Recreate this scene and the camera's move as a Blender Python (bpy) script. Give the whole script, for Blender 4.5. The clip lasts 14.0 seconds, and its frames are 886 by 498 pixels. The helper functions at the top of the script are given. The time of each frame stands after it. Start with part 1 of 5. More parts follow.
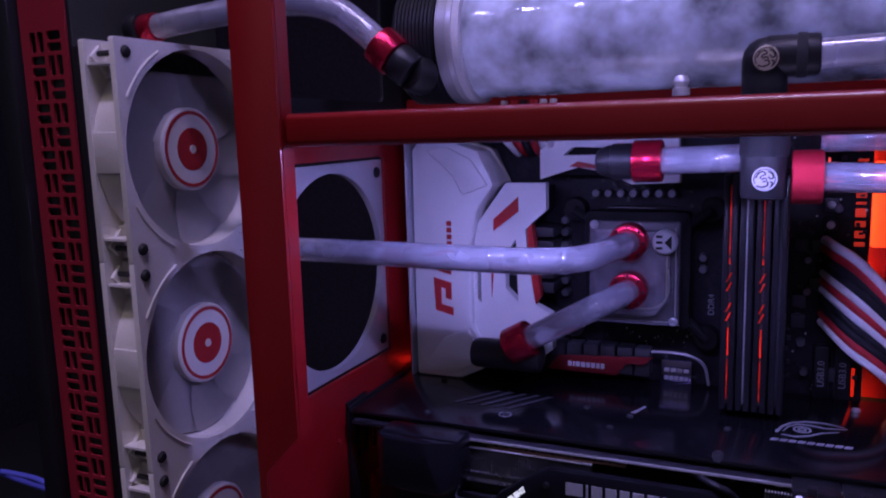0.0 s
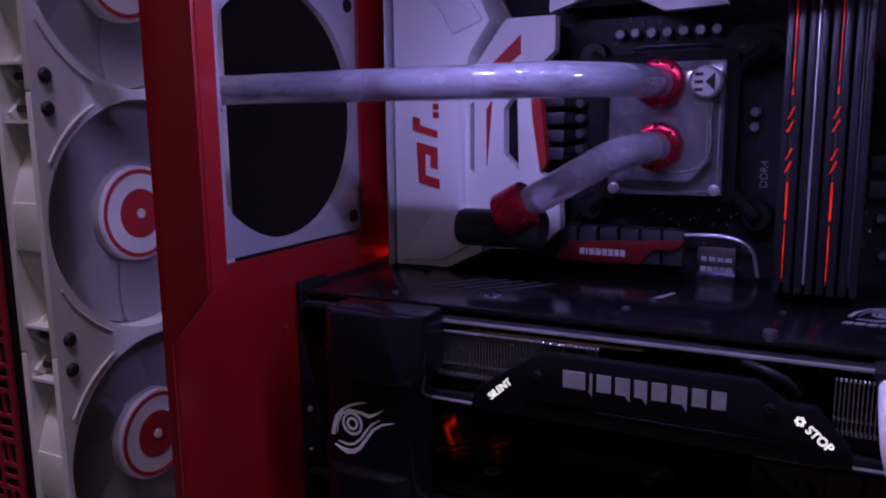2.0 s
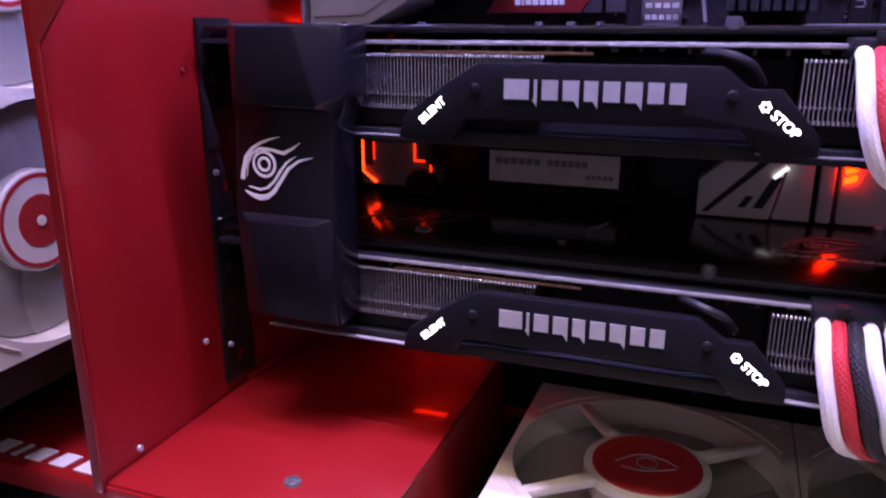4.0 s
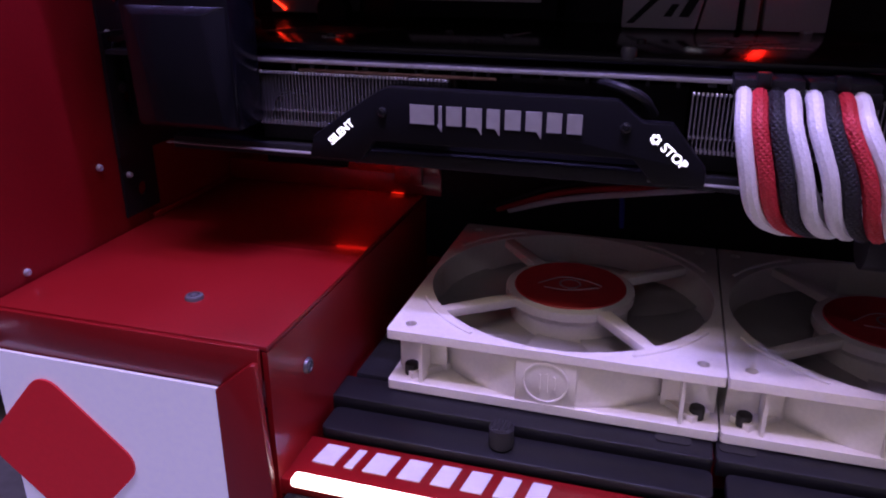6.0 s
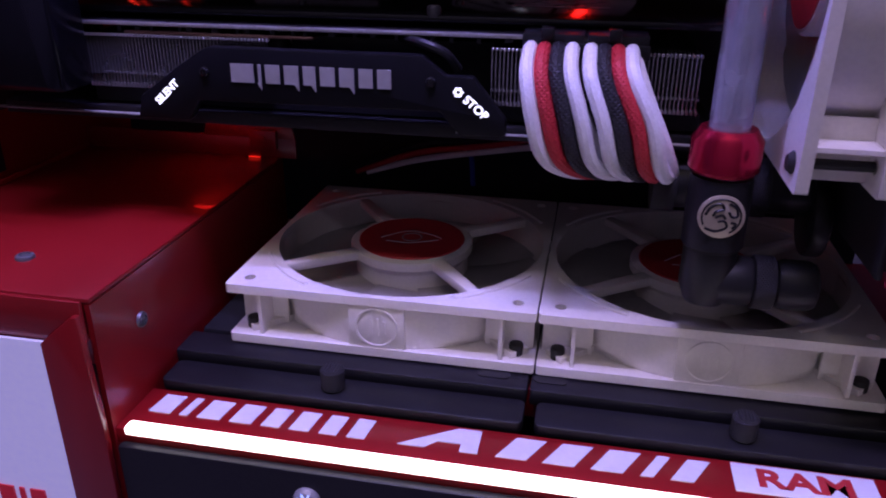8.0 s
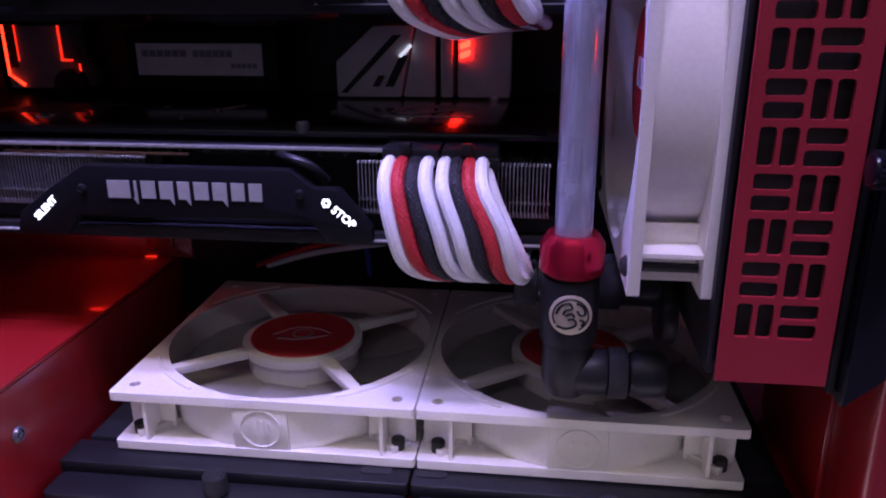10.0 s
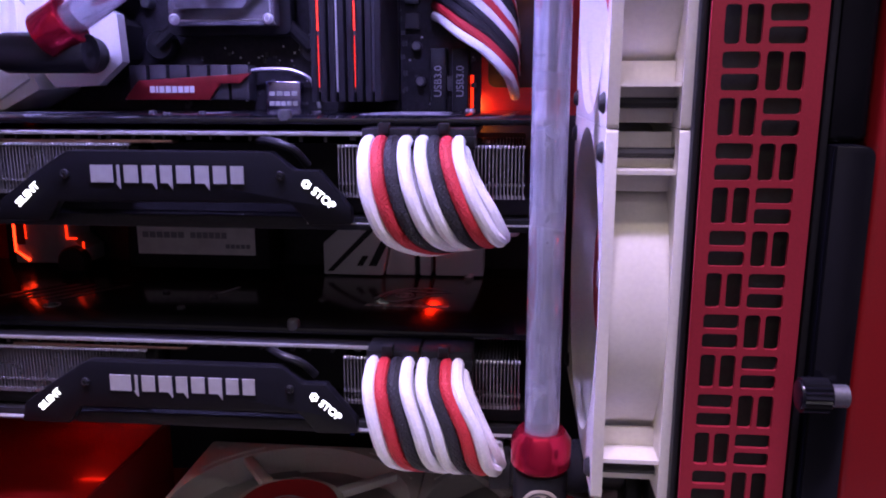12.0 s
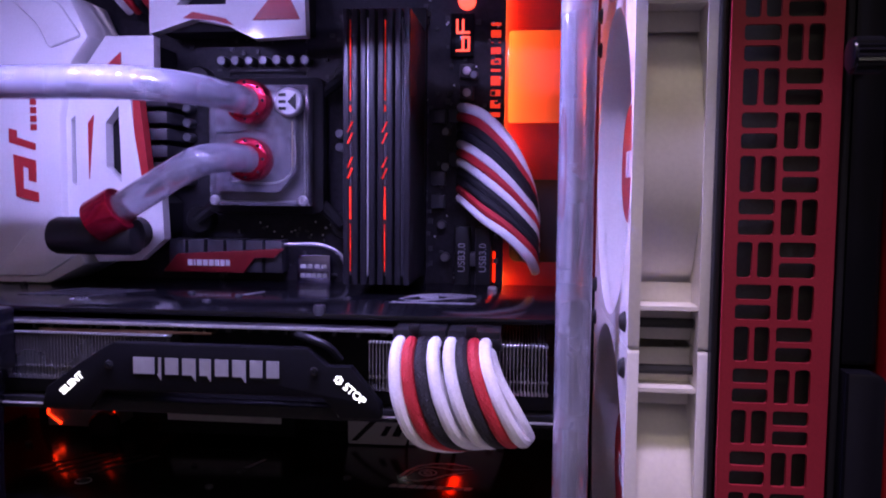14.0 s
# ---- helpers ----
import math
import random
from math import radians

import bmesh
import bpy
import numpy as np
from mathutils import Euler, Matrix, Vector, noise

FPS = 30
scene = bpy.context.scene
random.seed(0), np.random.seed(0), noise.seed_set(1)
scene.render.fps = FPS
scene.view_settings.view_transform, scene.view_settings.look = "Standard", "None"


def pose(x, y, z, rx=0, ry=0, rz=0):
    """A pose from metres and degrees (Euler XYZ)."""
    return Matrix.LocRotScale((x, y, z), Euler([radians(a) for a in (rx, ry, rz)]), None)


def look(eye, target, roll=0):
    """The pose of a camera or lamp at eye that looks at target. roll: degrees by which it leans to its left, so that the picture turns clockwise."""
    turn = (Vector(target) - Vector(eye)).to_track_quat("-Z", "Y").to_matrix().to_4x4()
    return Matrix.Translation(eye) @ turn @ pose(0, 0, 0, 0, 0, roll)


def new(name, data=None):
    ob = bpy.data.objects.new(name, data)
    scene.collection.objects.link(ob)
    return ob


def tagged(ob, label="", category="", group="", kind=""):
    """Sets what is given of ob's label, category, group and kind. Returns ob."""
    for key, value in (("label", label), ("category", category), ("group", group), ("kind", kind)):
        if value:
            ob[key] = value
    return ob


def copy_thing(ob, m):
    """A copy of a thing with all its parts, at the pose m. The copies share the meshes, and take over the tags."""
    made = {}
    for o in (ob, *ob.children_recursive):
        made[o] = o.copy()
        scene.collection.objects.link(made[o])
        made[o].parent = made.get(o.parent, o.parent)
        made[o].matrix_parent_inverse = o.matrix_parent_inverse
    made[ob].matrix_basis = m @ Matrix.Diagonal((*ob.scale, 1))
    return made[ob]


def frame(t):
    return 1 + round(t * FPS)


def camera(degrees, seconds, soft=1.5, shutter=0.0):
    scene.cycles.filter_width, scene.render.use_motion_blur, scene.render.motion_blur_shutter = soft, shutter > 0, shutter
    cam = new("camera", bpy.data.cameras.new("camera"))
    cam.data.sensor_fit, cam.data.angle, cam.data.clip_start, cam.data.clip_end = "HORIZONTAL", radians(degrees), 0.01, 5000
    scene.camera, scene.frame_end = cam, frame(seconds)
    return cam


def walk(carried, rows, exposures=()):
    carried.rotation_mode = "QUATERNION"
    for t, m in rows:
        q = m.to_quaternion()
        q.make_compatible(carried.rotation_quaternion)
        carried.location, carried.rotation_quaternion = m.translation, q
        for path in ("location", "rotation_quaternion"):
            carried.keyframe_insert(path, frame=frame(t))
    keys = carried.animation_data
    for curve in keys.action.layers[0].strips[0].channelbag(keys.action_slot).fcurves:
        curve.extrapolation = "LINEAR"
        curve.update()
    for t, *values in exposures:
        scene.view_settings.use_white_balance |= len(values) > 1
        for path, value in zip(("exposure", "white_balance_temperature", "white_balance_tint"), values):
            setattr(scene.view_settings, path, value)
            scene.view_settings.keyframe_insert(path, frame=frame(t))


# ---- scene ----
cam = camera(59.9, 14.0, 1.9, 0.3)
PATH = [
    (0, (0.094, -0.35, 0.474), (-0.711, 1.455, 0.168), -1.7),
    (0.5, (0.089, -0.332, 0.456), (-0.752, 1.451, 0.114), -1.2),
    (1, (0.09, -0.305, 0.434), (-0.797, 1.457, 0.103), -1.0),
    (1.5, (0.088, -0.281, 0.416), (-0.776, 1.493, 0.092), -0.7),
    (2, (0.086, -0.266, 0.393), (-0.808, 1.492, 0.062), -0.7),
    (2.5, (0.086, -0.26, 0.373), (-0.79, 1.507, 0.038), -0.7),
    (3, (0.081, -0.253, 0.35), (-0.761, 1.523, -0.019), -0.3),
    (3.5, (0.077, -0.247, 0.332), (-0.699, 1.545, -0.097), 0.2),
    (4, (0.073, -0.25, 0.319), (-0.603, 1.544, -0.252), -0.1),
    (4.2, (0.073, -0.253, 0.312), (-0.563, 1.551, -0.273), 0.0),
    (6.3, (0.087, -0.244, 0.268), (-0.415, 1.528, -0.511), 0.4),
    (6.5, (0.089, -0.244, 0.267), (-0.392, 1.527, -0.527), 0.7),
    (7, (0.099, -0.246, 0.266), (-0.336, 1.536, -0.531), 0.8),
    (7.5, (0.112, -0.249, 0.266), (-0.287, 1.541, -0.532), 0.6),
    (8, (0.126, -0.252, 0.267), (-0.227, 1.548, -0.531), 0.4),
    (8.2, (0.13, -0.253, 0.267), (-0.211, 1.555, -0.516), 0.6),
    (10.3, (0.156, -0.254, 0.294), (-0.069, 1.626, -0.349), -0.4),
    (10.5, (0.157, -0.253, 0.301), (-0.08, 1.626, -0.342), -0.9),
    (11, (0.158, -0.262, 0.311), (-0.037, 1.656, -0.222), -0.6),
    (11.5, (0.158, -0.265, 0.321), (-0.04, 1.67, -0.14), -0.4),
    (12, (0.156, -0.269, 0.328), (-0.028, 1.68, -0.083), 0.0),
    (12.5, (0.155, -0.271, 0.333), (-0.032, 1.685, -0.04), -0.2),
    (13, (0.153, -0.274, 0.342), (-0.05, 1.691, 0.031), -0.2),
    (13.5, (0.154, -0.279, 0.355), (-0.058, 1.698, 0.141), 0.2),
    (14, (0.151, -0.278, 0.364), (-0.068, 1.705, 0.221), 0.5),
]
LIGHT = [(0, -1.35, 6200, 10), (0.5, -0.65, 5500, 10), (1.0, -0.7, 5200, 10), (1.5, -1.0, 5000, 10), (2.0, -1.4, 7000, 10), (2.5, 0.3, 6300, 6), (3.0, 0.7, 5800, 6), (3.5, 0.5, 6100, 11),
         (4.2, 0.7, 7400, 9), (6.3, -0.55, 6200, 24), (8.2, -0.62, 5800, 26), (10.3, 0.0, 5900, 12), (11, 0.2, 6400, 10), (11.5, 0.2, 8200, 10), (12, 0.5, 6700, 8), (12.5, 0.45, 6300, 6), (13, 0.1, 6400, 7), (13.5, -0.15, 6500, 10), (14, -0.1, 7000, 8)]
walk(cam, [(t, look(eye, target, roll)) for t, eye, target, roll in PATH], LIGHT)

# ---- world and large lights ----
world = bpy.data.worlds.new("dim_room")
scene.world = world
world.use_nodes = True
world.node_tree.nodes["Background"].inputs[0].default_value = (0.10, 0.09, 0.16, 1)
world.node_tree.nodes["Background"].inputs[1].default_value = 0.05


def area_lamp(name, eye, target, sx, sy, watts, colour):
    la = bpy.data.lights.new(name, "AREA")
    la.shape, la.size, la.size_y, la.energy, la.color = "RECTANGLE", sx, sy, watts, colour
    ob = new(name, la)
    ob.matrix_world = look(eye, target)
    return ob


# violet lamp of the show stand, above the table
area_lamp("stand_ceiling_lamp", (0.12, -0.55, 2.15), (0.0, 0.0, 0.3), 0.7, 0.14, 46.0, (0.64, 0.50, 1.0))


# warm lamp of the hall over the visitors in front of the stand
area_lamp("hall_lamp", (-0.05, -0.9, 2.14), (0.0, 0.0, 0.25), 1.2, 0.12, 8.0, (1.0, 0.82, 0.70))
# unseen fill, added to bounce soft frontal light off the far wall
area_lamp("wall_bounce_fill", (0.0, -2.2, 2.12), (0.0, -3.0, 0.2), 3.2, 0.3, 17.0, (0.95, 0.84, 0.95))


# ---- materials ----
def material(name, colour, rough=0.5, metal=0.0, vary=0.12, grain=600.0, bump=0.05, coat=0.0, stain=25.0, transmission=0.0, sub=0.0):
    m = bpy.data.materials.new(name)
    m.use_nodes = True
    nt = m.node_tree
    b = nt.nodes["Principled BSDF"]
    b.inputs["Roughness"].default_value = rough
    b.inputs["Metallic"].default_value = metal
    b.inputs["Coat Weight"].default_value = coat
    b.inputs["Coat Roughness"].default_value = 0.09
    b.inputs["Transmission Weight"].default_value = transmission
    if sub:
        b.inputs["Subsurface Weight"].default_value = sub
        b.inputs["Subsurface Radius"].default_value = (0.004, 0.004, 0.006)
        b.inputs["Subsurface Scale"].default_value = 1.0
    co = nt.nodes.new("ShaderNodeTexCoord")
    n1 = nt.nodes.new("ShaderNodeTexNoise")
    n1.inputs["Scale"].default_value, n1.inputs["Detail"].default_value = stain, 4
    n2 = nt.nodes.new("ShaderNodeTexNoise")
    n2.inputs["Scale"].default_value, n2.inputs["Detail"].default_value = grain, 3
    add = nt.nodes.new("ShaderNodeMath")
    add.operation = "ADD"
    nt.links.new(co.outputs["Object"], n1.inputs["Vector"])
    nt.links.new(co.outputs["Object"], n2.inputs["Vector"])
    nt.links.new(n1.outputs[0], add.inputs[0])
    nt.links.new(n2.outputs[0], add.inputs[1])
    ramp = nt.nodes.new("ShaderNodeMapRange")
    ramp.inputs[1].default_value, ramp.inputs[2].default_value = 0.7, 1.3
    ramp.inputs[3].default_value, ramp.inputs[4].default_value = 1 - vary, 1 + vary
    nt.links.new(add.outputs[0], ramp.inputs[0])
    mul = nt.nodes.new("ShaderNodeVectorMath")
    mul.operation = "SCALE"
    mul.inputs[0].default_value = colour
    nt.links.new(ramp.outputs[0], mul.inputs["Scale"])
    nt.links.new(mul.outputs[0], b.inputs["Base Color"])
    rr = nt.nodes.new("ShaderNodeMapRange")
    rr.inputs[3].default_value, rr.inputs[4].default_value = max(0.02, rough * 0.8), min(1, rough * 1.25)
    nt.links.new(n1.outputs[0], rr.inputs[0])
    nt.links.new(rr.outputs[0], b.inputs["Roughness"])
    if bump:
        bp = nt.nodes.new("ShaderNodeBump")
        bp.inputs["Strength"].default_value, bp.inputs["Distance"].default_value = bump, 0.0005
        nt.links.new(n2.outputs[0], bp.inputs["Height"])
        nt.links.new(bp.outputs[0], b.inputs["Normal"])
    return m


def glow(name, colour, strength):
    m = bpy.data.materials.new(name)
    m.use_nodes = True
    b = m.node_tree.nodes["Principled BSDF"]
    b.inputs["Base Color"].default_value = (*colour, 1)
    b.inputs["Emission Color"].default_value = (*colour, 1)
    b.inputs["Emission Strength"].default_value = strength
    return m


def braid(name, colour, relief):
    m = material(name, colour, 0.6, 0, 0.1, 900, 0.0)
    nt = m.node_tree
    b = nt.nodes["Principled BSDF"]
    co = nt.nodes.new("ShaderNodeTexCoord")
    waves = []
    for sgn in (1, -1):
        mp = nt.nodes.new("ShaderNodeMapping")
        mp.inputs["Rotation"].default_value = (0, radians(45 * sgn), 0)
        w = nt.nodes.new("ShaderNodeTexWave")
        w.inputs["Scale"].default_value = 260 if "sleeve" in name else 420
        nt.links.new(co.outputs["Object"], mp.inputs[0])
        nt.links.new(mp.outputs[0], w.inputs[0])
        waves.append(w)
    mx = nt.nodes.new("ShaderNodeMath")
    mx.operation = "MAXIMUM"
    nt.links.new(waves[0].outputs["Fac"], mx.inputs[0])
    nt.links.new(waves[1].outputs["Fac"], mx.inputs[1])
    bp = nt.nodes.new("ShaderNodeBump")
    bp.inputs["Strength"].default_value, bp.inputs["Distance"].default_value = relief, 0.0005
    nt.links.new(mx.outputs[0], bp.inputs["Height"])
    nt.links.new(bp.outputs[0], b.inputs["Normal"])
    return m


def translucent(name, colour, share):
    m = material(name, colour, 0.35, 0, 0.06, 200, 0.0, coat=0.3)
    nt = m.node_tree
    t = nt.nodes.new("ShaderNodeBsdfTranslucent")
    t.inputs[0].default_value = (*colour, 1)
    mix = nt.nodes.new("ShaderNodeMixShader")
    mix.inputs[0].default_value = share
    out = nt.nodes["Material Output"]
    nt.links.new(nt.nodes["Principled BSDF"].outputs[0], mix.inputs[1])
    nt.links.new(t.outputs[0], mix.inputs[2])
    nt.links.new(mix.outputs[0], out.inputs[0])
    return m


RED = material("red_powder_coat", (0.245, 0.006, 0.008), 0.36, 0, 0.10, 1500, 0.05, coat=0.45)
RED_MATT = material("red_grille_paint", (0.30, 0.014, 0.03), 0.5, 0, 0.12, 1200, 0.08)
RED_ANO = material("red_anodised", (0.52, 0.016, 0.05), 0.24, 0.8, 0.08, 800, 0.03)
STICKER_RED = material("red_sticker", (0.45, 0.03, 0.035), 0.4, 0, 0.08, 400, 0.02)
WHITE = material("white_plastic", (0.78, 0.75, 0.70), 0.42, 0, 0.05, 700, 0.03, sub=0.15)
ARMOUR = material("white_armour", (0.82, 0.82, 0.82), 0.35, 0, 0.04, 900, 0.02, coat=0.2)
BLADE = translucent("milky_blade", (0.76, 0.74, 0.72), 0.5)
BLACK = material("black_satin", (0.013, 0.013, 0.015), 0.40, 0, 0.25, 900, 0.04)
BLACK_MATT = material("black_matt", (0.014, 0.014, 0.016), 0.65, 0, 0.25, 900, 0.08)
GLOSS = material("black_gloss", (0.006, 0.006, 0.009), 0.20, 0, 0.2, 500, 0.01, coat=0.15)
SHROUD = material("black_brushed_shroud", (0.007, 0.007, 0.009), 0.42, 0.0, 0.2, 1200, 0.05)
PCB = material("black_circuit_board", (0.020, 0.019, 0.024), 0.42, 0, 0.35, 500, 0.10, stain=90)
CHIP = material("dark_chip", (0.035, 0.035, 0.042), 0.45, 0, 0.2, 900, 0.05)
STEEL = material("bright_steel", (0.62, 0.62, 0.65), 0.3, 0.6, 0.08, 1500, 0.04)
ALU = material("brushed_aluminium", (0.56, 0.56, 0.60), 0.34, 0.6, 0.06, 1800, 0.08)
FIN = material("aluminium_fin", (0.55, 0.54, 0.57), 0.26, 0.9, 0.12, 900, 0.03)
COPPER = material("copper_pipe", (0.40, 0.24, 0.20), 0.4, 0.9, 0.1, 700, 0.03)
MEMORY = material("memory_heat_spreader", (0.019, 0.019, 0.024), 0.34, 0.2, 0.2, 900, 0.04)
EDGE = material("pale_board_edge", (0.38, 0.38, 0.37), 0.4, 0.2, 0.1, 900, 0.03)
TUBE = material("milky_tube", (0.66, 0.67, 0.80), 0.17, 0, 0.26, 70, 0.0, coat=1.0, stain=45, transmission=0.70)
CLEAR = material("frosted_acrylic", (0.70, 0.70, 0.80), 0.12, 0, 0.45, 160, 0.06, coat=0.8, transmission=0.82)
BACKPLATE = material("black_backplate", (0.006, 0.006, 0.008), 0.15, 0, 0.3, 900, 0.03, stain=14)
DARK_RED = material("dark_red_plate", (0.20, 0.012, 0.018), 0.35, 0, 0.1, 500, 0.03)
PALE_LABEL = material("pale_label", (0.80, 0.78, 0.78), 0.6, 0, 0.1, 200, 0.02)
COOLANT = material("pastel_coolant", (0.52, 0.58, 0.68), 0.16, 0, 0.75, 60, 0.0, coat=1.0, stain=26)
LETTER = material("pale_print", (0.72, 0.72, 0.78), 0.45, 0, 0.04, 500, 0.0)
GREY_PRINT = material("grey_print", (0.30, 0.30, 0.33), 0.5, 0, 0.05, 500, 0.0)
RUBBER = material("black_rubber", (0.012, 0.012, 0.012), 0.6, 0, 0.2, 700, 0.1)
GOLD = material("pale_gold_print", (0.46, 0.40, 0.30), 0.4, 0.4, 0.06, 700, 0.02)
CAPACITOR = material("capacitor_can", (0.17, 0.17, 0.19), 0.4, 0.6, 0.15, 900, 0.05)
LABEL = material("grey_label", (0.34, 0.34, 0.34), 0.6, 0, 0.08, 300, 0.02)
CHARCOAL = material("grey_hall_wall", (0.46, 0.44, 0.46), 0.8, 0, 0.3, 60, 0.1, stain=2)
DRAPE = material("dark_violet_drape", (0.040, 0.036, 0.058), 0.9, 0, 0.3, 60, 0.1, stain=2)
CARPET = material("dark_carpet", (0.05, 0.05, 0.055), 0.95, 0, 0.3, 300, 0.4, stain=3)
TABLE = material("grey_table_top", (0.10, 0.10, 0.115), 0.55, 0, 0.2, 200, 0.1, stain=6)
S_WHITE, S_RED, S_BLACK = braid("white_sleeve", (0.78, 0.78, 0.80), 0.16), braid("red_sleeve", (0.50, 0.02, 0.03), 0.5), braid("black_sleeve", (0.014, 0.014, 0.017), 0.6)
for dull, level in ((SHROUD, 0.12), (GLOSS, 0.25), (BLACK_MATT, 0.2), (BLACK, 0.28), (PCB, 0.18), (S_BLACK, 0.4)):
    dull.node_tree.nodes["Principled BSDF"].inputs["Specular IOR Level"].default_value = level
KNURL = braid("knurled_aluminium", (0.72, 0.72, 0.76), 0.7)
KNURL.node_tree.nodes["Principled BSDF"].inputs["Metallic"].default_value = 0.6
KNURL_RED = braid("knurled_red_aluminium", (0.42, 0.012, 0.03), 0.5)
KNURL_RED.node_tree.nodes["Principled BSDF"].inputs["Metallic"].default_value = 0.6
LED_WHITE = glow("white_led_bar", (1.0, 0.93, 0.82), 6.0)
LED_TEXT = glow("white_led_word", (0.93, 0.92, 1.0), 2.6)
LED_RED = glow("red_led", (1.0, 0.022, 0.005), 1.7)
LED_LINE = glow("amber_red_led_line", (1.0, 0.028, 0.007), 5.0)
LED_SPOT = glow("strong_red_led", (1.0, 0.012, 0.003), 20.0)
LED_DIM = glow("dim_white_led", (0.9, 0.9, 1.0), 0.9)
LED_ORANGE = glow("orange_led_strip", (1.0, 0.22, 0.05), 42.0)
LED_RAM = glow("memory_led", (1.0, 0.03, 0.007), 1.1)
_nt = LED_RAM.node_tree
_beads = _nt.nodes.new("ShaderNodeTexNoise")
_beads.inputs["Scale"].default_value, _beads.inputs["Detail"].default_value = 190, 2
_level = _nt.nodes.new("ShaderNodeMapRange")
_level.inputs[1].default_value, _level.inputs[2].default_value, _level.inputs[3].default_value, _level.inputs[4].default_value = 0.44, 0.68, 0.02, 1.0
_nt.links.new(_nt.nodes.new("ShaderNodeTexCoord").outputs["Object"], _beads.inputs["Vector"])
_nt.links.new(_beads.outputs[0], _level.inputs[0])
_nt.links.new(_level.outputs[0], _nt.nodes["Principled BSDF"].inputs["Emission Strength"])
LED_DISPLAY = glow("red_segment_display", (1.0, 0.07, 0.05), 3.0)
LIGHT_PANEL = material("backlit_white_sign", (0.80, 0.80, 0.84), 0.3, 0, 0.05, 400, 0.01, coat=0.4, stain=8)
LIGHT_PANEL.node_tree.nodes["Principled BSDF"].inputs["Emission Color"].default_value = (0.54, 0.51, 1.0, 1)
LIGHT_PANEL.node_tree.nodes["Principled BSDF"].inputs["Emission Strength"].default_value = 0.38
SIGN_RED = material("backlit_red_film", (0.45, 0.02, 0.03), 0.35, 0, 0.06, 400, 0.01, stain=12)
SIGN_RED.node_tree.nodes["Principled BSDF"].inputs["Emission Color"].default_value = (0.75, 0.01, 0.03, 1)
SIGN_RED.node_tree.nodes["Principled BSDF"].inputs["Emission Strength"].default_value = 0.22
SHELF = material("satin_grey_shelf", (0.55, 0.55, 0.58), 0.24, 0.5, 0.12, 900, 0.03)
LED_VIOLET = glow("violet_white_led", (0.42, 0.36, 1.0), 270.0)
LED_VIOLET_NEAR = glow("violet_white_led_near", (0.40, 0.35, 1.0), 1800.0)
# orange light on the red back wall, put in as a glow fading to red
WALL_GLOW = glow("painted_wall_glow", (1.0, 0.10, 0.03), 0.7)
_nt = WALL_GLOW.node_tree
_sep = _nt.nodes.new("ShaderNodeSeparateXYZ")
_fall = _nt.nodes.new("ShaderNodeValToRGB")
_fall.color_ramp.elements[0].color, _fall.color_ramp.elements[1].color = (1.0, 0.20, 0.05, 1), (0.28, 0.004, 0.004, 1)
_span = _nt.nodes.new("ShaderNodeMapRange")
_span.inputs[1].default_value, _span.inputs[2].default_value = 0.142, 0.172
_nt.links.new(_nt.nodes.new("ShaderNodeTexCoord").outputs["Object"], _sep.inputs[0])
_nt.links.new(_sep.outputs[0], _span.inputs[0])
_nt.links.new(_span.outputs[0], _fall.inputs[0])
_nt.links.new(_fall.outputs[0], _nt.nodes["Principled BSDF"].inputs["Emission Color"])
EDGE_PRINT = glow("lit_red_print", (1.0, 0.05, 0.02), 0.9)
LED_RED_BRIGHT = glow("bright_red_led", (1.0, 0.015, 0.008), 6.0)
KNURL_BLACK = braid("knurled_black_aluminium", (0.014, 0.014, 0.017), 0.7)
RAD_FIN = material("olive_black_radiator_fin", (0.020, 0.022, 0.017), 0.6, 0, 0.25, 900, 0.2)
LED_UNDER = glow("under_card_red_led", (1.0, 0.012, 0.005), 18.0)
LED_BLUE = glow("blue_led", (0.35, 0.45, 1.0), 3.0)


# ---- mesh helpers (millimetres in, metres out) ----
MM = 0.001


def box(x0, x1, y0, y1, z0, z1, b=0.0, seg=2):
    bm = bmesh.new()
    bmesh.ops.create_cube(bm, size=1)
    for v in bm.verts:
        v.co = Vector(((x0 + x1) / 2 + v.co.x * (x1 - x0), (y0 + y1) / 2 + v.co.y * (y1 - y0), (z0 + z1) / 2 + v.co.z * (z1 - z0))) * MM
    if b:
        bmesh.ops.bevel(bm, geom=bm.edges[:], offset=b * MM, segments=seg, affect="EDGES", profile=0.5)
    return bm


def cyl(p0, p1, r, r2=None, seg=24, b=0.0):
    p0, p1 = Vector(p0) * MM, Vector(p1) * MM
    d = p1 - p0
    bm = bmesh.new()
    m = Matrix.Translation((p0 + p1) / 2) @ d.to_track_quat("Z", "Y").to_matrix().to_4x4()
    bmesh.ops.create_cone(bm, cap_ends=True, segments=seg, radius1=r * MM, radius2=(r if r2 is None else r2) * MM, depth=d.length, matrix=m)
    if b:
        rim = [e for e in bm.edges if any(len(f.verts) > 4 for f in e.link_faces)]
        bmesh.ops.bevel(bm, geom=rim, offset=b * MM, segments=2, affect="EDGES", profile=0.5)
    return bm


def to3(axis, u, v, w):
    return Vector({"x": (w, u, v), "y": (u, w, v), "z": (u, v, w)}[axis]) * MM


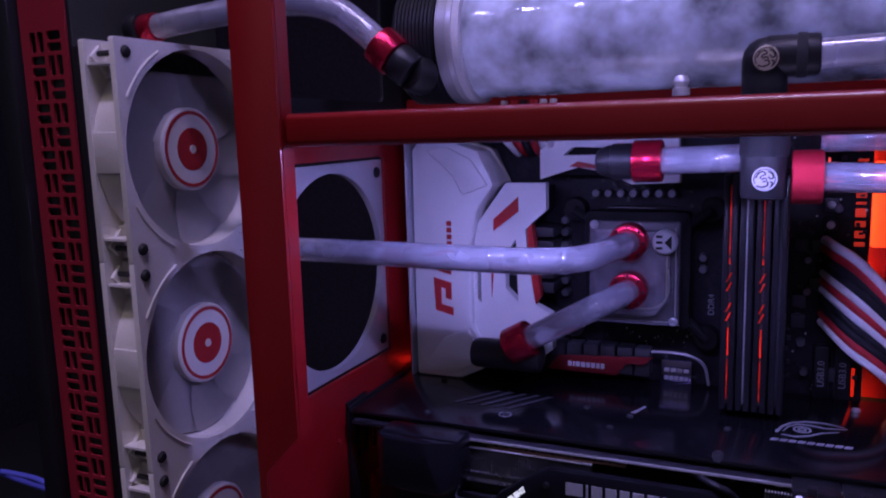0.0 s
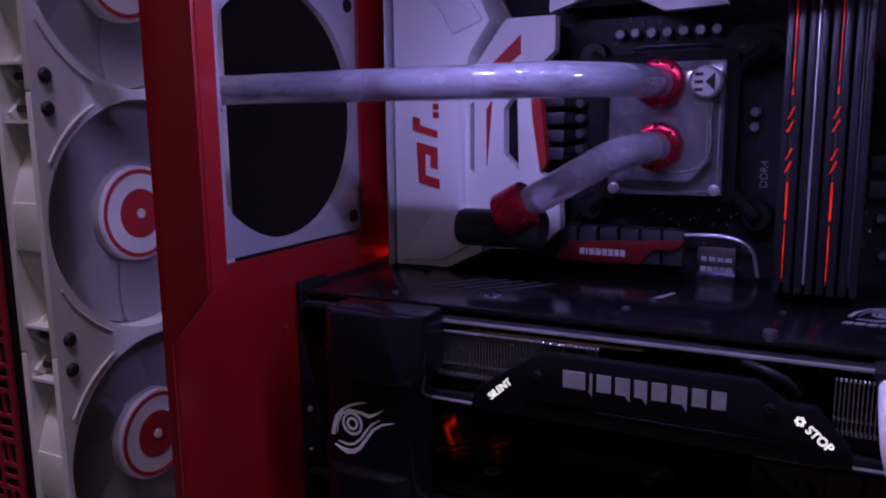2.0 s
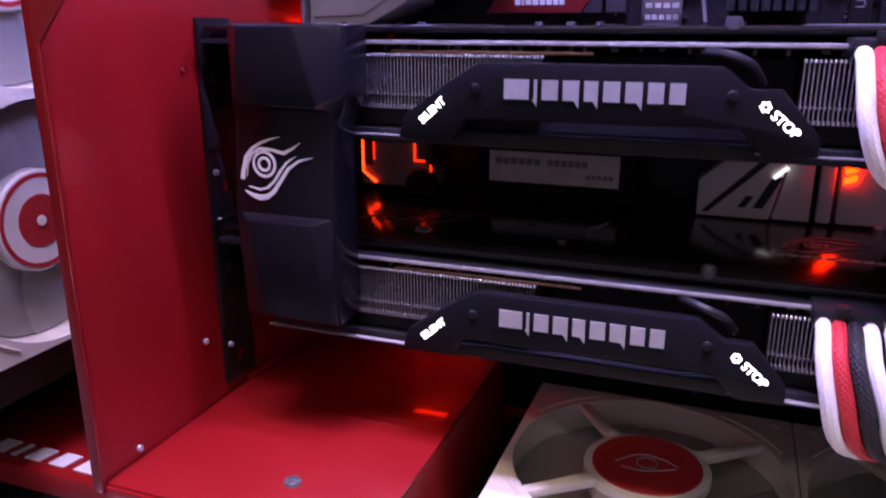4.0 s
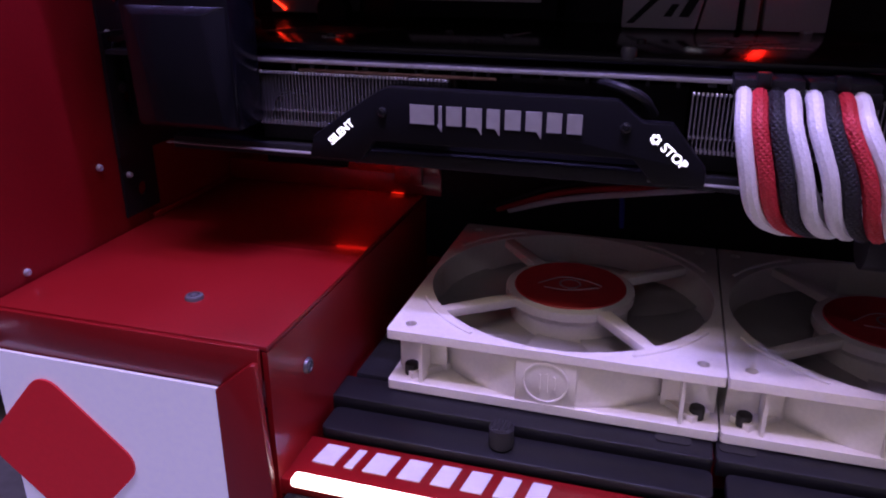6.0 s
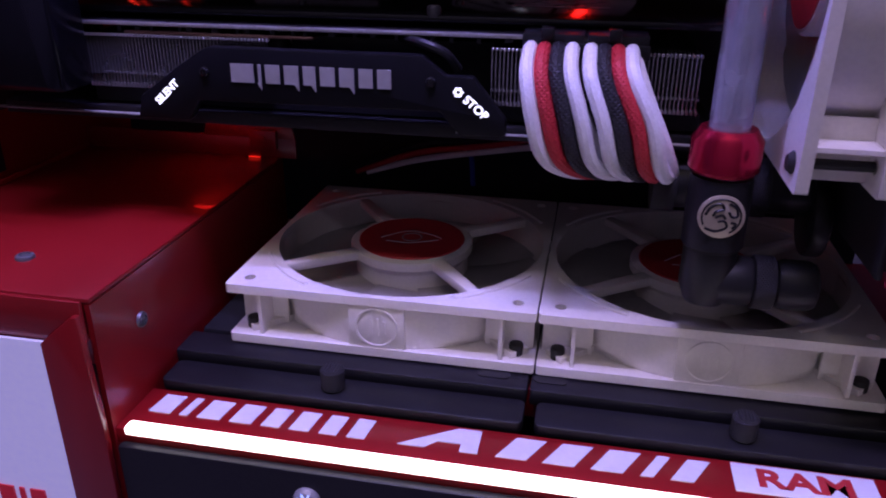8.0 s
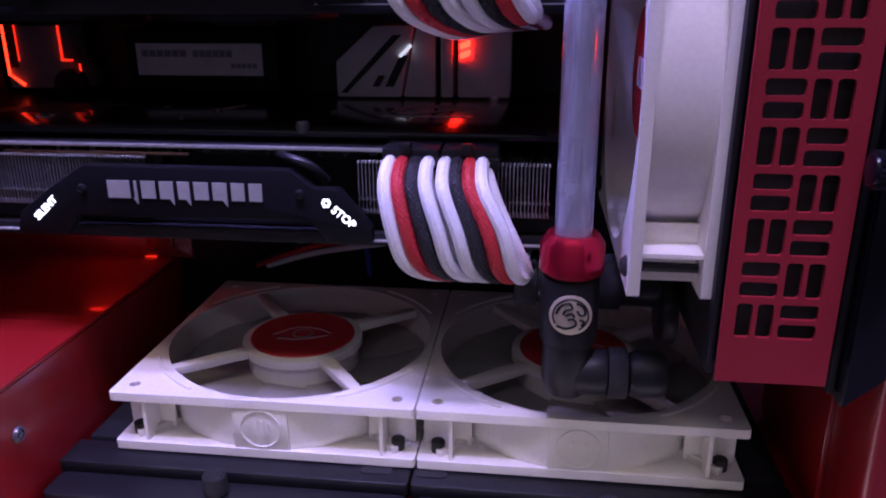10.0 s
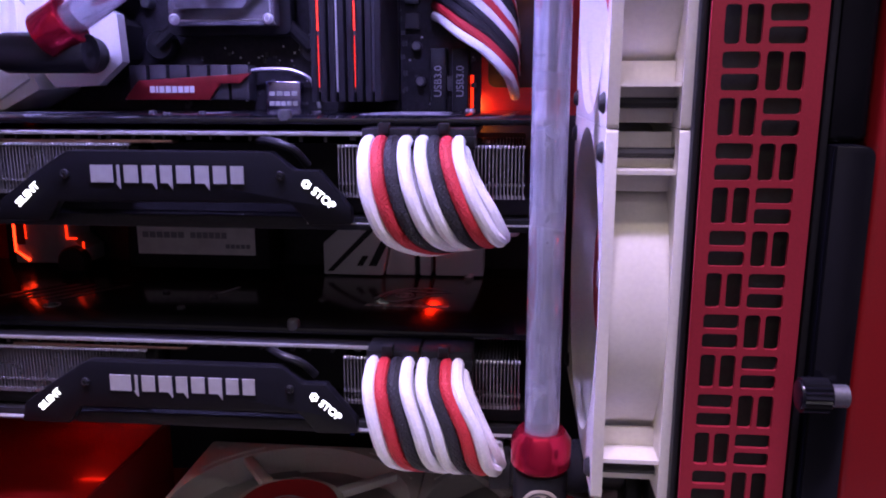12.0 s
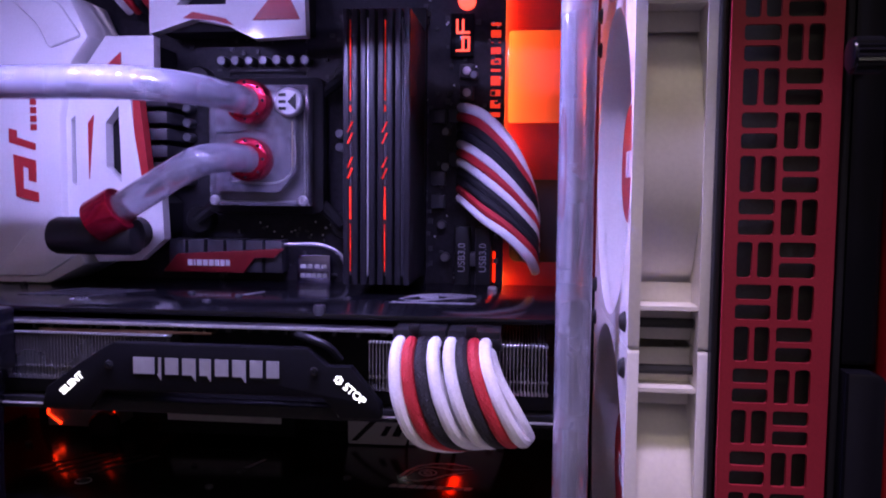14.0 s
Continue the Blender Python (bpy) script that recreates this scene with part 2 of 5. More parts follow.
def prism(pts, axis, a, c, b=0.0):
    bm = bmesh.new()
    lo = [bm.verts.new(to3(axis, u, v, a)) for u, v in pts]
    hi = [bm.verts.new(to3(axis, u, v, c)) for u, v in pts]
    bm.faces.new(lo)
    bm.faces.new(hi[::-1])
    n = len(pts)
    for i in range(n):
        bm.faces.new((lo[i], hi[i], hi[(i + 1) % n], lo[(i + 1) % n]))
    bmesh.ops.recalc_face_normals(bm, faces=bm.faces[:])
    if b:
        bmesh.ops.bevel(bm, geom=bm.edges[:], offset=b * MM, segments=2, affect="EDGES", profile=0.5)
    return bm


def round_rect(u0, u1, v0, v1, r, seg=3):
    pts = []
    for cu, cv, a0 in ((u1 - r, v1 - r, 0), (u0 + r, v1 - r, 90), (u0 + r, v0 + r, 180), (u1 - r, v0 + r, 270)):
        for k in range(seg + 1):
            a = radians(a0 + 90 * k / seg)
            pts.append((cu + r * math.cos(a), cv + r * math.sin(a)))
    return pts


def circle(cu, cv, r, seg=40, a0=0.0):
    return [(cu + r * math.cos(2 * math.pi * k / seg + a0), cv + r * math.sin(2 * math.pi * k / seg + a0)) for k in range(seg)]


def plate(outer, holes, axis, a, c):
    """A plate with openings cut right through it."""
    bm = bmesh.new()
    for loop in (outer, *holes):
        vs = [bm.verts.new(to3(axis, u, v, a)) for u, v in loop]
        for i in range(len(vs)):
            bm.edges.new((vs[i], vs[(i + 1) % len(vs)]))
    bmesh.ops.triangle_fill(bm, use_beauty=True, use_dissolve=False, edges=bm.edges[:])
    ext = bmesh.ops.extrude_face_region(bm, geom=bm.faces[:])
    d = to3(axis, 0, 0, c) - to3(axis, 0, 0, a)
    bmesh.ops.translate(bm, vec=d, verts=[g for g in ext["geom"] if isinstance(g, bmesh.types.BMVert)])
    bmesh.ops.recalc_face_normals(bm, faces=bm.faces[:])
    return bm


def spline(points, n=8):
    p = [Vector(q) for q in points]
    p = [p[0] * 2 - p[1]] + p + [p[-1] * 2 - p[-2]]
    out = []
    for i in range(1, len(p) - 2):
        for k in range(n):
            t = k / n
            out.append(0.5 * (2 * p[i] + (p[i + 1] - p[i - 1]) * t + (2 * p[i - 1] - 5 * p[i] + 4 * p[i + 1] - p[i + 2]) * t * t
                              + (3 * p[i] - p[i - 1] - 3 * p[i + 1] + p[i + 2]) * t ** 3))
    out.append(p[-2])
    return out


def sweep(points, r, seg=14, n=8):
    line = [q * MM for q in spline(points, n)]
    bm = bmesh.new()
    side = None
    rings = []
    for i, q in enumerate(line):
        d = (line[min(i + 1, len(line) - 1)] - line[max(i - 1, 0)]).normalized()
        if side is None:
            side = d.orthogonal().normalized()
        side = (side - d * side.dot(d)).normalized()
        up = d.cross(side)
        rings.append([bm.verts.new(q + (side * math.cos(2 * math.pi * k / seg) + up * math.sin(2 * math.pi * k / seg)) * r * MM) for k in range(seg)])
    for a, c in zip(rings, rings[1:]):
        for k in range(seg):
            bm.faces.new((a[k], a[(k + 1) % seg], c[(k + 1) % seg], c[k]))
    bm.faces.new(rings[0][::-1])
    bm.faces.new(rings[-1])
    return bm


def lathe(profile, seg, m):
    bm = bmesh.new()
    rings = [[bm.verts.new(m @ (Vector((r * math.cos(2 * math.pi * k / seg), r * math.sin(2 * math.pi * k / seg), z)) * MM)) for k in range(seg)] for r, z in profile]
    for a, c in zip(rings, rings[1:]):
        for k in range(seg):
            bm.faces.new((a[k], a[(k + 1) % seg], c[(k + 1) % seg], c[k]))
    bmesh.ops.recalc_face_normals(bm, faces=bm.faces[:])
    return bm


def merge(*bms):
    out = bms[0]
    for b in bms[1:]:
        me = bpy.data.meshes.new("joint")
        b.to_mesh(me)
        out.from_mesh(me)
        bpy.data.meshes.remove(me)
        b.free()
    return out


def moved(bm, m):
    bmesh.ops.transform(bm, matrix=m, verts=bm.verts[:])
    return bm


def mesh_of(name, bm, mat, smooth=True):
    me = bpy.data.meshes.new(name)
    bm.to_mesh(me)
    bm.free()
    me.materials.append(mat)
    if smooth:
        me.shade_smooth()
        me.set_sharp_from_angle(angle=radians(35))
    return me


def part(name, bm, mat, parent, label=""):
    ob = new(name, mesh_of(name, bm, mat))
    ob.parent = parent
    return tagged(ob, label)


def thing(name, label, category, group="", kind=""):
    return tagged(new(name), label, category, group, kind)


def solid(name, bm, mat, label, category, group="", kind=""):
    return tagged(new(name, mesh_of(name, bm, mat)), label, category, group, kind)


def lettering(name, word, size, mat, parent, m, depth=0.3, bold=0.0, shear=0.0, label=""):
    cu = bpy.data.curves.new(name, "FONT")
    cu.body, cu.size, cu.extrude, cu.offset, cu.shear = word, size * MM, depth * MM, bold * MM, shear
    cu.align_x, cu.align_y = "CENTER", "CENTER"
    tmp = bpy.data.objects.new(name, cu)
    me = bpy.data.meshes.new_from_object(tmp)
    bpy.data.objects.remove(tmp)
    me.materials.append(mat)
    ob = new(name, me)
    ob.matrix_basis = m
    ob.parent = parent
    return tagged(ob, label)


def bars(widths, gap, h, axis, u, v, a, c, slant=0.0, cut=0.0):
    """A row of plain slanted blocks that stand for a brand word."""
    out = []
    for w in widths:
        out.append(prism([(u, v), (u + w, v), (u + w + slant, v + h), (u + slant, v + h)], axis, a, c))
        if cut:
            out.append(prism([(u + w * 0.2, v - cut), (u + w * 0.55, v), (u + w * 0.2, v)], axis, a, c))
        u += w + gap
    return merge(*out)


def frustum(outer, inner, y0, y1):
    """A raised plate with sloping sides, from the outer outline at y0 to the inner at y1; both of (x, z) points."""
    bm = bmesh.new()
    lo = [bm.verts.new(Vector((u, y0, v)) * MM) for u, v in outer]
    hi = [bm.verts.new(Vector((u, y1, v)) * MM) for u, v in inner]
    n = len(lo)
    bm.faces.new(lo)
    bm.faces.new(hi[::-1])
    for i in range(n):
        bm.faces.new((lo[i], hi[i], hi[(i + 1) % n], lo[(i + 1) % n]))
    bmesh.ops.recalc_face_normals(bm, faces=bm.faces[:])
    bmesh.ops.bevel(bm, geom=bm.edges[:], offset=0.5 * MM, segments=2, affect="EDGES", profile=0.5)
    return bm


def stroke(path, widths, axis, a, c):
    """A flat tapered brush stroke along a path of (u, v) points with a width at each."""
    n = len(path)
    left, right = [], []
    for i in range(n):
        u0, v0 = path[max(0, i - 1)]
        u1, v1 = path[min(n - 1, i + 1)]
        d = math.hypot(u1 - u0, v1 - v0)
        nu, nv = -(v1 - v0) / d, (u1 - u0) / d
        w = widths[i] / 2
        left.append((path[i][0] + nu * w, path[i][1] + nv * w))
        right.append((path[i][0] - nu * w, path[i][1] - nv * w))
    bits = [prism([left[i], left[i + 1], right[i + 1], right[i]], axis, a, c) for i in range(n - 1)]
    return merge(*bits)


def screw(parent, p, d, r=2.6, mat=None, name="screw", label=""):
    p, d = Vector(p), Vector(d).normalized()
    q = d.to_track_quat("Z", "Y").to_matrix().to_4x4()
    head = lathe([(0.01, 1.3), (r * 0.35, 1.3), (r * 0.4, 0.7), (r * 0.55, 0.7), (r * 0.6, 1.4), (r * 0.9, 1.1), (r, 0.3), (r, -0.6)], 14, Matrix.Translation(p * MM) @ q)
    return part(name, head, mat or STEEL, parent, label)


def room_wall(name, mat, *b):
    return tagged(new(name, mesh_of(name, box(*b), mat)), "dark wall of the show hall", "wall", kind="structure")


# ---- setting ----
tagged(new("floor", mesh_of("floor", box(-3000, 3000, -3000, 3000, -830, -780), CARPET)), "dark carpeted hall floor", "floor", kind="structure")
tagged(new("ceiling", mesh_of("ceiling", box(-3000, 3000, -3000, 3000, 2200, 2260), CHARCOAL)), "dark hall ceiling", "ceiling", kind="structure")
room_wall("wall_north", DRAPE, -3000, 3000, 2400, 2460, -780, 2200)
room_wall("wall_south", CHARCOAL, -3000, 3000, -3060, -3000, -780, 2200)
room_wall("wall_east", CHARCOAL, 3000, 3060, -3000, 2460, -780, 2200)
room_wall("wall_west", DRAPE, -3060, -3000, -3000, 2460, -780, 2200)

table = thing("display_table", "grey display table under the computer", "table")
part("tabletop", box(-700, 800, -260, 480, 18, 48, 4), TABLE, table)
for lx in (-660, 760):
    for ly in (-230, 450):
        part("leg", box(lx - 25, lx + 25, ly - 25, ly + 25, -780, 18, 3), BLACK, table)


strip = thing("top_light_strip", "violet-white light strip along the top of the chassis", "light strip", "light strips")
part("carrier", box(-180, 240, -68, -52, 592, 594), BLACK, strip)
for k in range(14):
    part("led", box(-172 + 30 * k, -166 + 30 * k, -63, -57, 590, 591.8, 0.3), LED_VIOLET, strip)
strip = thing("inner_light_strip", "violet-white light strip under the middle shelf", "light strip", "light strips")
part("carrier", box(-104, 160, -41, -33, 470.2, 470.9), LABEL, strip)
for k in range(1, 8):
    part("led", box(-103 + 33 * k, -97 + 33 * k, -40, -34.6, 469.5, 470.1, 0.2), LED_VIOLET_NEAR, strip)


# ---- case fans ----
def case_fan(name, label, group, face, hub_style):
    """A 120 mm fan; its face looks along +z at height 25, centred on the axis. hub_style: 'struts' shows the motor side, 'rings' and 'badge' the rotor side."""
    f = thing(name, label, "fan", group)
    sq = round_rect(-59.9, 59.9, -59.9, 59.9, 1.3, 3)
    hole = circle(0, 0, 57.5, 56)
    holes = [circle(sx * 52.5, sy * 52.5, 2.2, 10) for sx in (-1, 1) for sy in (-1, 1)]
    frame_bm = merge(plate(sq, [hole] + holes, "z", 0, 3.6), plate(sq, [circle(0, 0, 57.5, 56)] + holes, "z", 21.4, 25),
                     lathe([(57.5, 3), (59.4, 3), (59.4, 22), (57.5, 22), (57.5, 3)], 56, Matrix.Identity(4)))
    extra = []
    for k in range(4):
        r = Matrix.Rotation(k * math.pi / 2, 4, "Z")
        for u in (-47, 47):
            extra.append(moved(box(u - 0.7, u + 0.7, 40, 58.6, 3.4, 21.6), r))
        if hub_style == "badge":
            continue
        extra.append(moved(box(-11, 11, 57, 59.3, 3.4, 21.6, 0.4), r))
        # corner gussets and the raised arcs on the face
        extra.append(moved(prism([(39, 45), (45, 39), (57, 51), (51, 57)], "z", 3.4, 6), r))
        arc = [(61.5 * math.cos(a), 61.5 * math.sin(a), 25.2) for a in [radians(28 + 34 * i / 8) for i in range(9)]]
        extra.append(moved(sweep(arc, 0.7, 6, 1), r))
        if hub_style == "rings":
            continue
        extra.append(moved(lathe([(8.2, 0), (8.2, 0.5), (7.6, 0.5), (7.6, 0)], 28, Matrix.Translation((0, 0.0593, 0.0125)) @ Matrix.Rotation(-math.pi / 2, 4, "X")), r))
        for u in (-3.2, -0.6, 2.0):
            extra.append(moved(box(u - 0.4, u + 0.4, 59.1, 59.7, 8.6 + 0.4 * abs(u), 16.4 - 0.4 * abs(u)), r))
    part("frame", merge(frame_bm, *extra), WHITE, f)
    top = 19.0 if hub_style == "struts" else 18
    part("hub", lathe([(0.01, top), (23.6, top), (24.6, top - 1.2), (24.6, 3), (0.01, 3)], 40, Matrix.Identity(4)), WHITE, f)
    # blades, at rest
    nb = 9
    for k in range(nb):
        bm = bmesh.new()
        rows = []
        for i in range(7):
            r = 24 + (56.6 - 24) * i / 6
            row = []
            for j in range(6):
                a = radians(360 * k / nb + 12 * (i / 6) ** 1.4 + (j / 5 - 0.5) * (64 - 3 * i / 6))
                z = 7.5 + 4.6 * (1 - j / 5) + 1.5 * math.sin(math.pi * j / 5)
                row.append(bm.verts.new(Vector((r * math.cos(a), r * math.sin(a), z)) * MM))
            rows.append(row)
        fs = [bm.faces.new((rows[i][j], rows[i + 1][j], rows[i + 1][j + 1], rows[i][j + 1])) for i in range(6) for j in range(5)]
        bmesh.ops.solidify(bm, geom=fs, thickness=1.1 * MM)
        part("blade", bm, BLADE, f)
    if hub_style == "struts":
        part("motor_plate", lathe([(0.01, 24.6), (25.4, 24.6), (26.6, 24), (26.6, 20.5), (0.01, 20.5)], 40, Matrix.Identity(4)), WHITE, f)
        for k in range(4):
            r = Matrix.Rotation(radians(38 + 90 * k), 4, "Z")
            part("strut", moved(prism([(25, -3.2), (58, -2.4), (58, 2.4), (25, 3.2)], "z", 20.5, 24.4, 0.7), r), WHITE, f)
        part("badge", lathe([(0.01, 25.2), (22.8, 25.2), (23.2, 24.7), (23.2, 24.5)], 40, Matrix.Identity(4)), STICKER_RED, f, "red round badge with a faint eye-shaped print")
        ring = merge(lathe([(4.6, 25.1), (4.6, 25.4), (3.9, 25.4), (3.9, 25.1)], 20, Matrix.Identity(4)),
                     sweep([(-13, -3, 25.2), (-4, 6, 25.2), (6, 5, 25.2), (13, 1, 25.2)], 0.35, 6, 5), sweep([(-10, -6, 25.2), (0, -6.5, 25.2), (12, -1, 25.2)], 0.35, 6, 5))
        part("badge_print", ring, GREY_PRINT, f)
    elif hub_style == "rings":
        part("badge", lathe([(0.01, 18.3), (12.6, 18.3), (12.6, 17.9)], 36, Matrix.Identity(4)), STICKER_RED, f, "red centre badge")
        part("ring", lathe([(20.6, 17.9), (20.6, 18.3), (22.6, 18.3), (22.6, 17.9)], 44, Matrix.Identity(4)), STICKER_RED, f, "thin red ring")
        part("hub_boss", lathe([(0.01, 18.9), (2.4, 18.9), (2.6, 18.2)], 16, Matrix.Identity(4)), WHITE, f)
        for k in range(4):
            r = Matrix.Rotation(radians(55 + 90 * k), 4, "Z")
            part("strut", moved(box(22, 58, -2.2, 2.2, 0.6, 3.4, 0.5), r), WHITE, f)
    else:
        part("badge", lathe([(0.01, 18.4), (22.4, 18.4), (22.4, 17.9)], 40, Matrix.Identity(4)), STICKER_RED, f, "red round badge with white block print")
        part("badge_print", merge(box(-8, -1, -5, 5, 18.3, 18.7), box(1, 8, -5, 5, 18.3, 18.7)), LETTER, f)
        for k in range(4):
            r = Matrix.Rotation(radians(40 + 90 * k), 4, "Z")
            part("strut", moved(box(22, 58, -2.2, 2.2, 0.6, 3.4, 0.5), r), WHITE, f)
    for sx in (-1, 1):
        for sy in (-1, 1):
            if hub_style == "struts":
                part("screw", cyl((sx * 52.5, sy * 52.5, 3.4), (sx * 52.5, sy * 52.5, 8.2), 2.7, seg=12, b=0.5), RUBBER, f)
            else:
                part("screw", merge(lathe([(0.01, 27.0), (2.2, 26.8), (3.4, 25.4), (3.4, 24.6)], 14, Matrix.Translation((sx * 52.5 * MM, sy * 52.5 * MM, 0))),
                                    cyl((sx * 52.5, sy * 52.5, 3.7), (sx * 52.5, sy * 52.5, 21.3), 1.6, seg=8)), RUBBER, f)
    f.matrix_basis = face
    return f


def at(x, y, z):
    return Matrix.Translation(Vector((x, y, z)) * MM)


# bottom pair, motor side up
fan = case_fan("bottom_fan", "white fan with red badge lying on the bottom radiator", "bottom radiator fans", at(52.5, 52, 111.5), "struts")
copy_thing(fan, at(173, 52, 111.5))
# left tower, rotor side towards the case
LFT = Matrix(((0, 0, 1, 0), (1, 0, 0, 0), (0, 1, 0, 0), (0, 0, 0, 1)))
fan = case_fan("side_fan", "white fan with red-ringed hub on the side radiator", "left radiator fans", at(-249, 14.5, 467) @ LFT, "rings")
for z in (347.5, 228):
    copy_thing(fan, at(-249, 14.5, z) @ LFT)
# right tower
RGT = Matrix(((0, 0, -1, 0), (-1, 0, 0, 0), (0, 1, 0, 0), (0, 0, 0, 1)))
fan = case_fan("side_fan", "white fan with red badge standing beside the vertical tube", "right radiator fans", at(207.5, 24.5, 256) @ RGT, "badge")
for z in (376, 496):
    copy_thing(fan, at(207.5, 24.5, z) @ RGT)


# ---- radiator towers ----
def grille_panel(x0, x1, y, z0, z1, parent, base_z, rows, first, second):
    """Sheet punched with pairs of slots, upright and lying by turns; first and second: where the two columns of pairs begin."""
    bm = bmesh.new()
    pitch = 12.7
    bands = [(z0, base_z, -1)] + [(base_z + pitch * k, base_z + pitch * (k + 1), k) for k in range(rows)] + [(base_z + pitch * rows, z1, -1)]
    for a, c, k in bands:
        loops = [[(x0, a), (x1, a), (x1, c), (x0, c)]]
        for col, u in ((0, first), (1, second)):
            if k < 0:
                continue
            if (k + col) % 2 == 0:
                loops += [round_rect(u, u + 4.5, a + 1.0, a + 11.7, 1.0, 2), round_rect(u + 5.9, u + 10.4, a + 1.0, a + 11.7, 1.0, 2)]
            else:
                loops += [round_rect(u, u + 10.4, a + 1.0, a + 5.6, 1.0, 2), round_rect(u, u + 10.4, a + 7.1, a + 11.7, 1.0, 2)]
        edges = []
        for loop in loops:
            vs = [bm.verts.new(to3("y", p, q, y)) for p, q in loop]
            edges += [bm.edges.new((vs[i], vs[(i + 1) % len(vs)])) for i in range(len(vs))]
        bmesh.ops.triangle_fill(bm, use_beauty=True, use_dissolve=False, edges=edges)
    bmesh.ops.remove_doubles(bm, verts=bm.verts[:], dist=1e-6)
    ext = bmesh.ops.extrude_face_region(bm, geom=bm.faces[:])
    bmesh.ops.translate(bm, vec=Vector((0, 1.4 * MM, 0)), verts=[g for g in ext["geom"] if isinstance(g, bmesh.types.BMVert)])
    bmesh.ops.recalc_face_normals(bm, faces=bm.faces[:])
    return part("grille", bm, RED_MATT, parent, "red grille punched with a basket-weave pattern")


def radiator(name, label, x0, x1, y0, y1, z0, z1, grille_y, base_z, rows, first, second):
    r = thing(name, label, "radiator")
    part("core", box(x0 + 1, x1 - 1, y0 + 3, y1, z0 + 2, z1 - 2, 1), RAD_FIN, r)
    grille_panel(x0, x1, grille_y, z0, z1, r, base_z, rows, first, second)
    return r


left_rad = radiator("left_radiator", "tall black radiator behind a red basket-weave grille", -290, -256, -45, 75, 130, 580, -46.5, 139.8, 31, -283.4, -270.4)
part("side_strip", box(-255.6, -249.4, -44, 72, 150, 524, 1), BLACK, left_rad, "black mounting strip")
right_rad = radiator("right_radiator", "tall black radiator behind a red basket-weave grille", 209.2, 240.6, -40, 80, 173, 600, -41.5, 186.5, 32, 212.9, 225.0)
part("side_strip", box(206.9, 208.9, -39, 78, 174, 590, 0.6), BLACK, right_rad, "black mounting strip")

outer = thing("left_side_rail", "black upright rail beside the radiator", "rail")
part("rail", box(-306, -292, -52, 80, 60, 620, 2), BLACK, outer)
part("foot", box(-309, -290, -56, 84, 48, 59.8, 2), RUBBER, outer)
outer = thing("right_side_rail", "black upright rail with thumbscrews beside the radiator", "rail")
part("rail", box(243, 245.4, -37, 80, 168, 640, 0.8), BLACK_MATT, outer)
part("upper_cheek", box(245.8, 256.4, -36, 60, 313, 640, 1.6), GLOSS, outer)
part("lower_cheek", prism([(246, 166), (257, 176), *[(257 - 3.5 + 3.5 * math.cos(radians(a)), 308.5 + 3.5 * math.sin(radians(a))) for a in range(0, 91, 15)], (246, 312)], "y", -42, 60, 0.7), GLOSS, outer, "black cheek with a rounded top corner")
for zz in (239, 404):
    teeth = [((5.3 if i % 2 else 4.8) * math.cos(math.pi * i / 22), (5.3 if i % 2 else 4.8) * math.sin(math.pi * i / 22)) for i in range(44)]
    k = part("thumbscrew", merge(prism([(-46 + u, zz + v) for u, v in teeth], "x", 241.2, 248.8), cyl((240.4, -46, zz), (249.6, -46, zz), 4.5, seg=28, b=0.5)), GLOSS, outer, "black ribbed thumbscrew")
    part("shank", cyl((249.6, -46, zz), (254.4, -46, zz), 3.4, seg=16), CAPACITOR, k)
    part("lug", box(250.6, 254, -48, -42.1, zz - 2.4, zz + 2.4, 0.8), BLACK, k)

# ---- red chassis ----
chassis = thing("chassis", "glossy red powder-coated open computer chassis", "computer case")
side = [(-62, 152), (137.6, 152), (137.6, 478), (-62, 478)]
window = round_rect(-50, 73, 335.5, 459, 3)
upper = round_rect(-50, 76, 492, 588, 4)
part("side_panel", plate(side, [window], "x", -135, -133), RED, chassis)
part("upper_side_panel", plate([(-62, 478.2), (137.6, 478.2), (137.6, 600), (-62, 600)], [upper], "x", -135, -133), BLACK_MATT, chassis, "black upper side panel")
for yy, zz in ((3, 185), (5, 300), (-42, 158)):
    screw(chassis, (-133, yy, zz), (1, 0, 0), 1.5, RED if zz == 300 else STEEL, "rivet")
part("front_flange", prism([(-135, 152), (-130.5, 152), (-130.5, 312), (-111, 333), (-111, 600), (-135, 600)], "y", -64.5, -62.5, 0.4), RED, chassis)
part("flange_return", prism([(-112.6, 334), (-111, 332.5), (-111, 600), (-112.6, 600)], "y", -62.4, -54), RED, chassis)
part("front_rail", box(-110.5, 258, -62, -48, 468.5, 483, 2.8, 4), RED, chassis)
part("shelf", plate([(-132, -47), (262, -47), (262, 103), (-132, 103)], [circle(86, 5, 10.5, 24), round_rect(-70, -22, 84, 99, 3)], "z", 471, 473), SHELF, chassis, "satin grey middle shelf")
part("rear_rail", box(-132, 165, 104, 112, 480, 494, 1.5), RED, chassis)
part("back_panel", box(-135, 262, 138, 140, 314, 476), RED, chassis)
part("upper_back_panel", box(-135, 262, 138, 140, 476.3, 600), BLACK_MATT, chassis, "black upper back panel")
part("lower_back_panel", box(-135, 262, 138, 140, 60, 313.8), BLACK_MATT, chassis, "black lower back panel")
part("right_post", box(257.6, 300, -40, -10, 60, 640, 2.5, 3), RED, chassis)
part("lower_cheek", box(256.5, 300, -9, 60, 106, 164, 1.5), RED, chassis)
part("top_panel", box(-135, 262, 60, 138, 600, 603), RED, chassis)
part("base_plate", box(-330, 300, -8, 140, 92, 105, 1), RED, chassis)

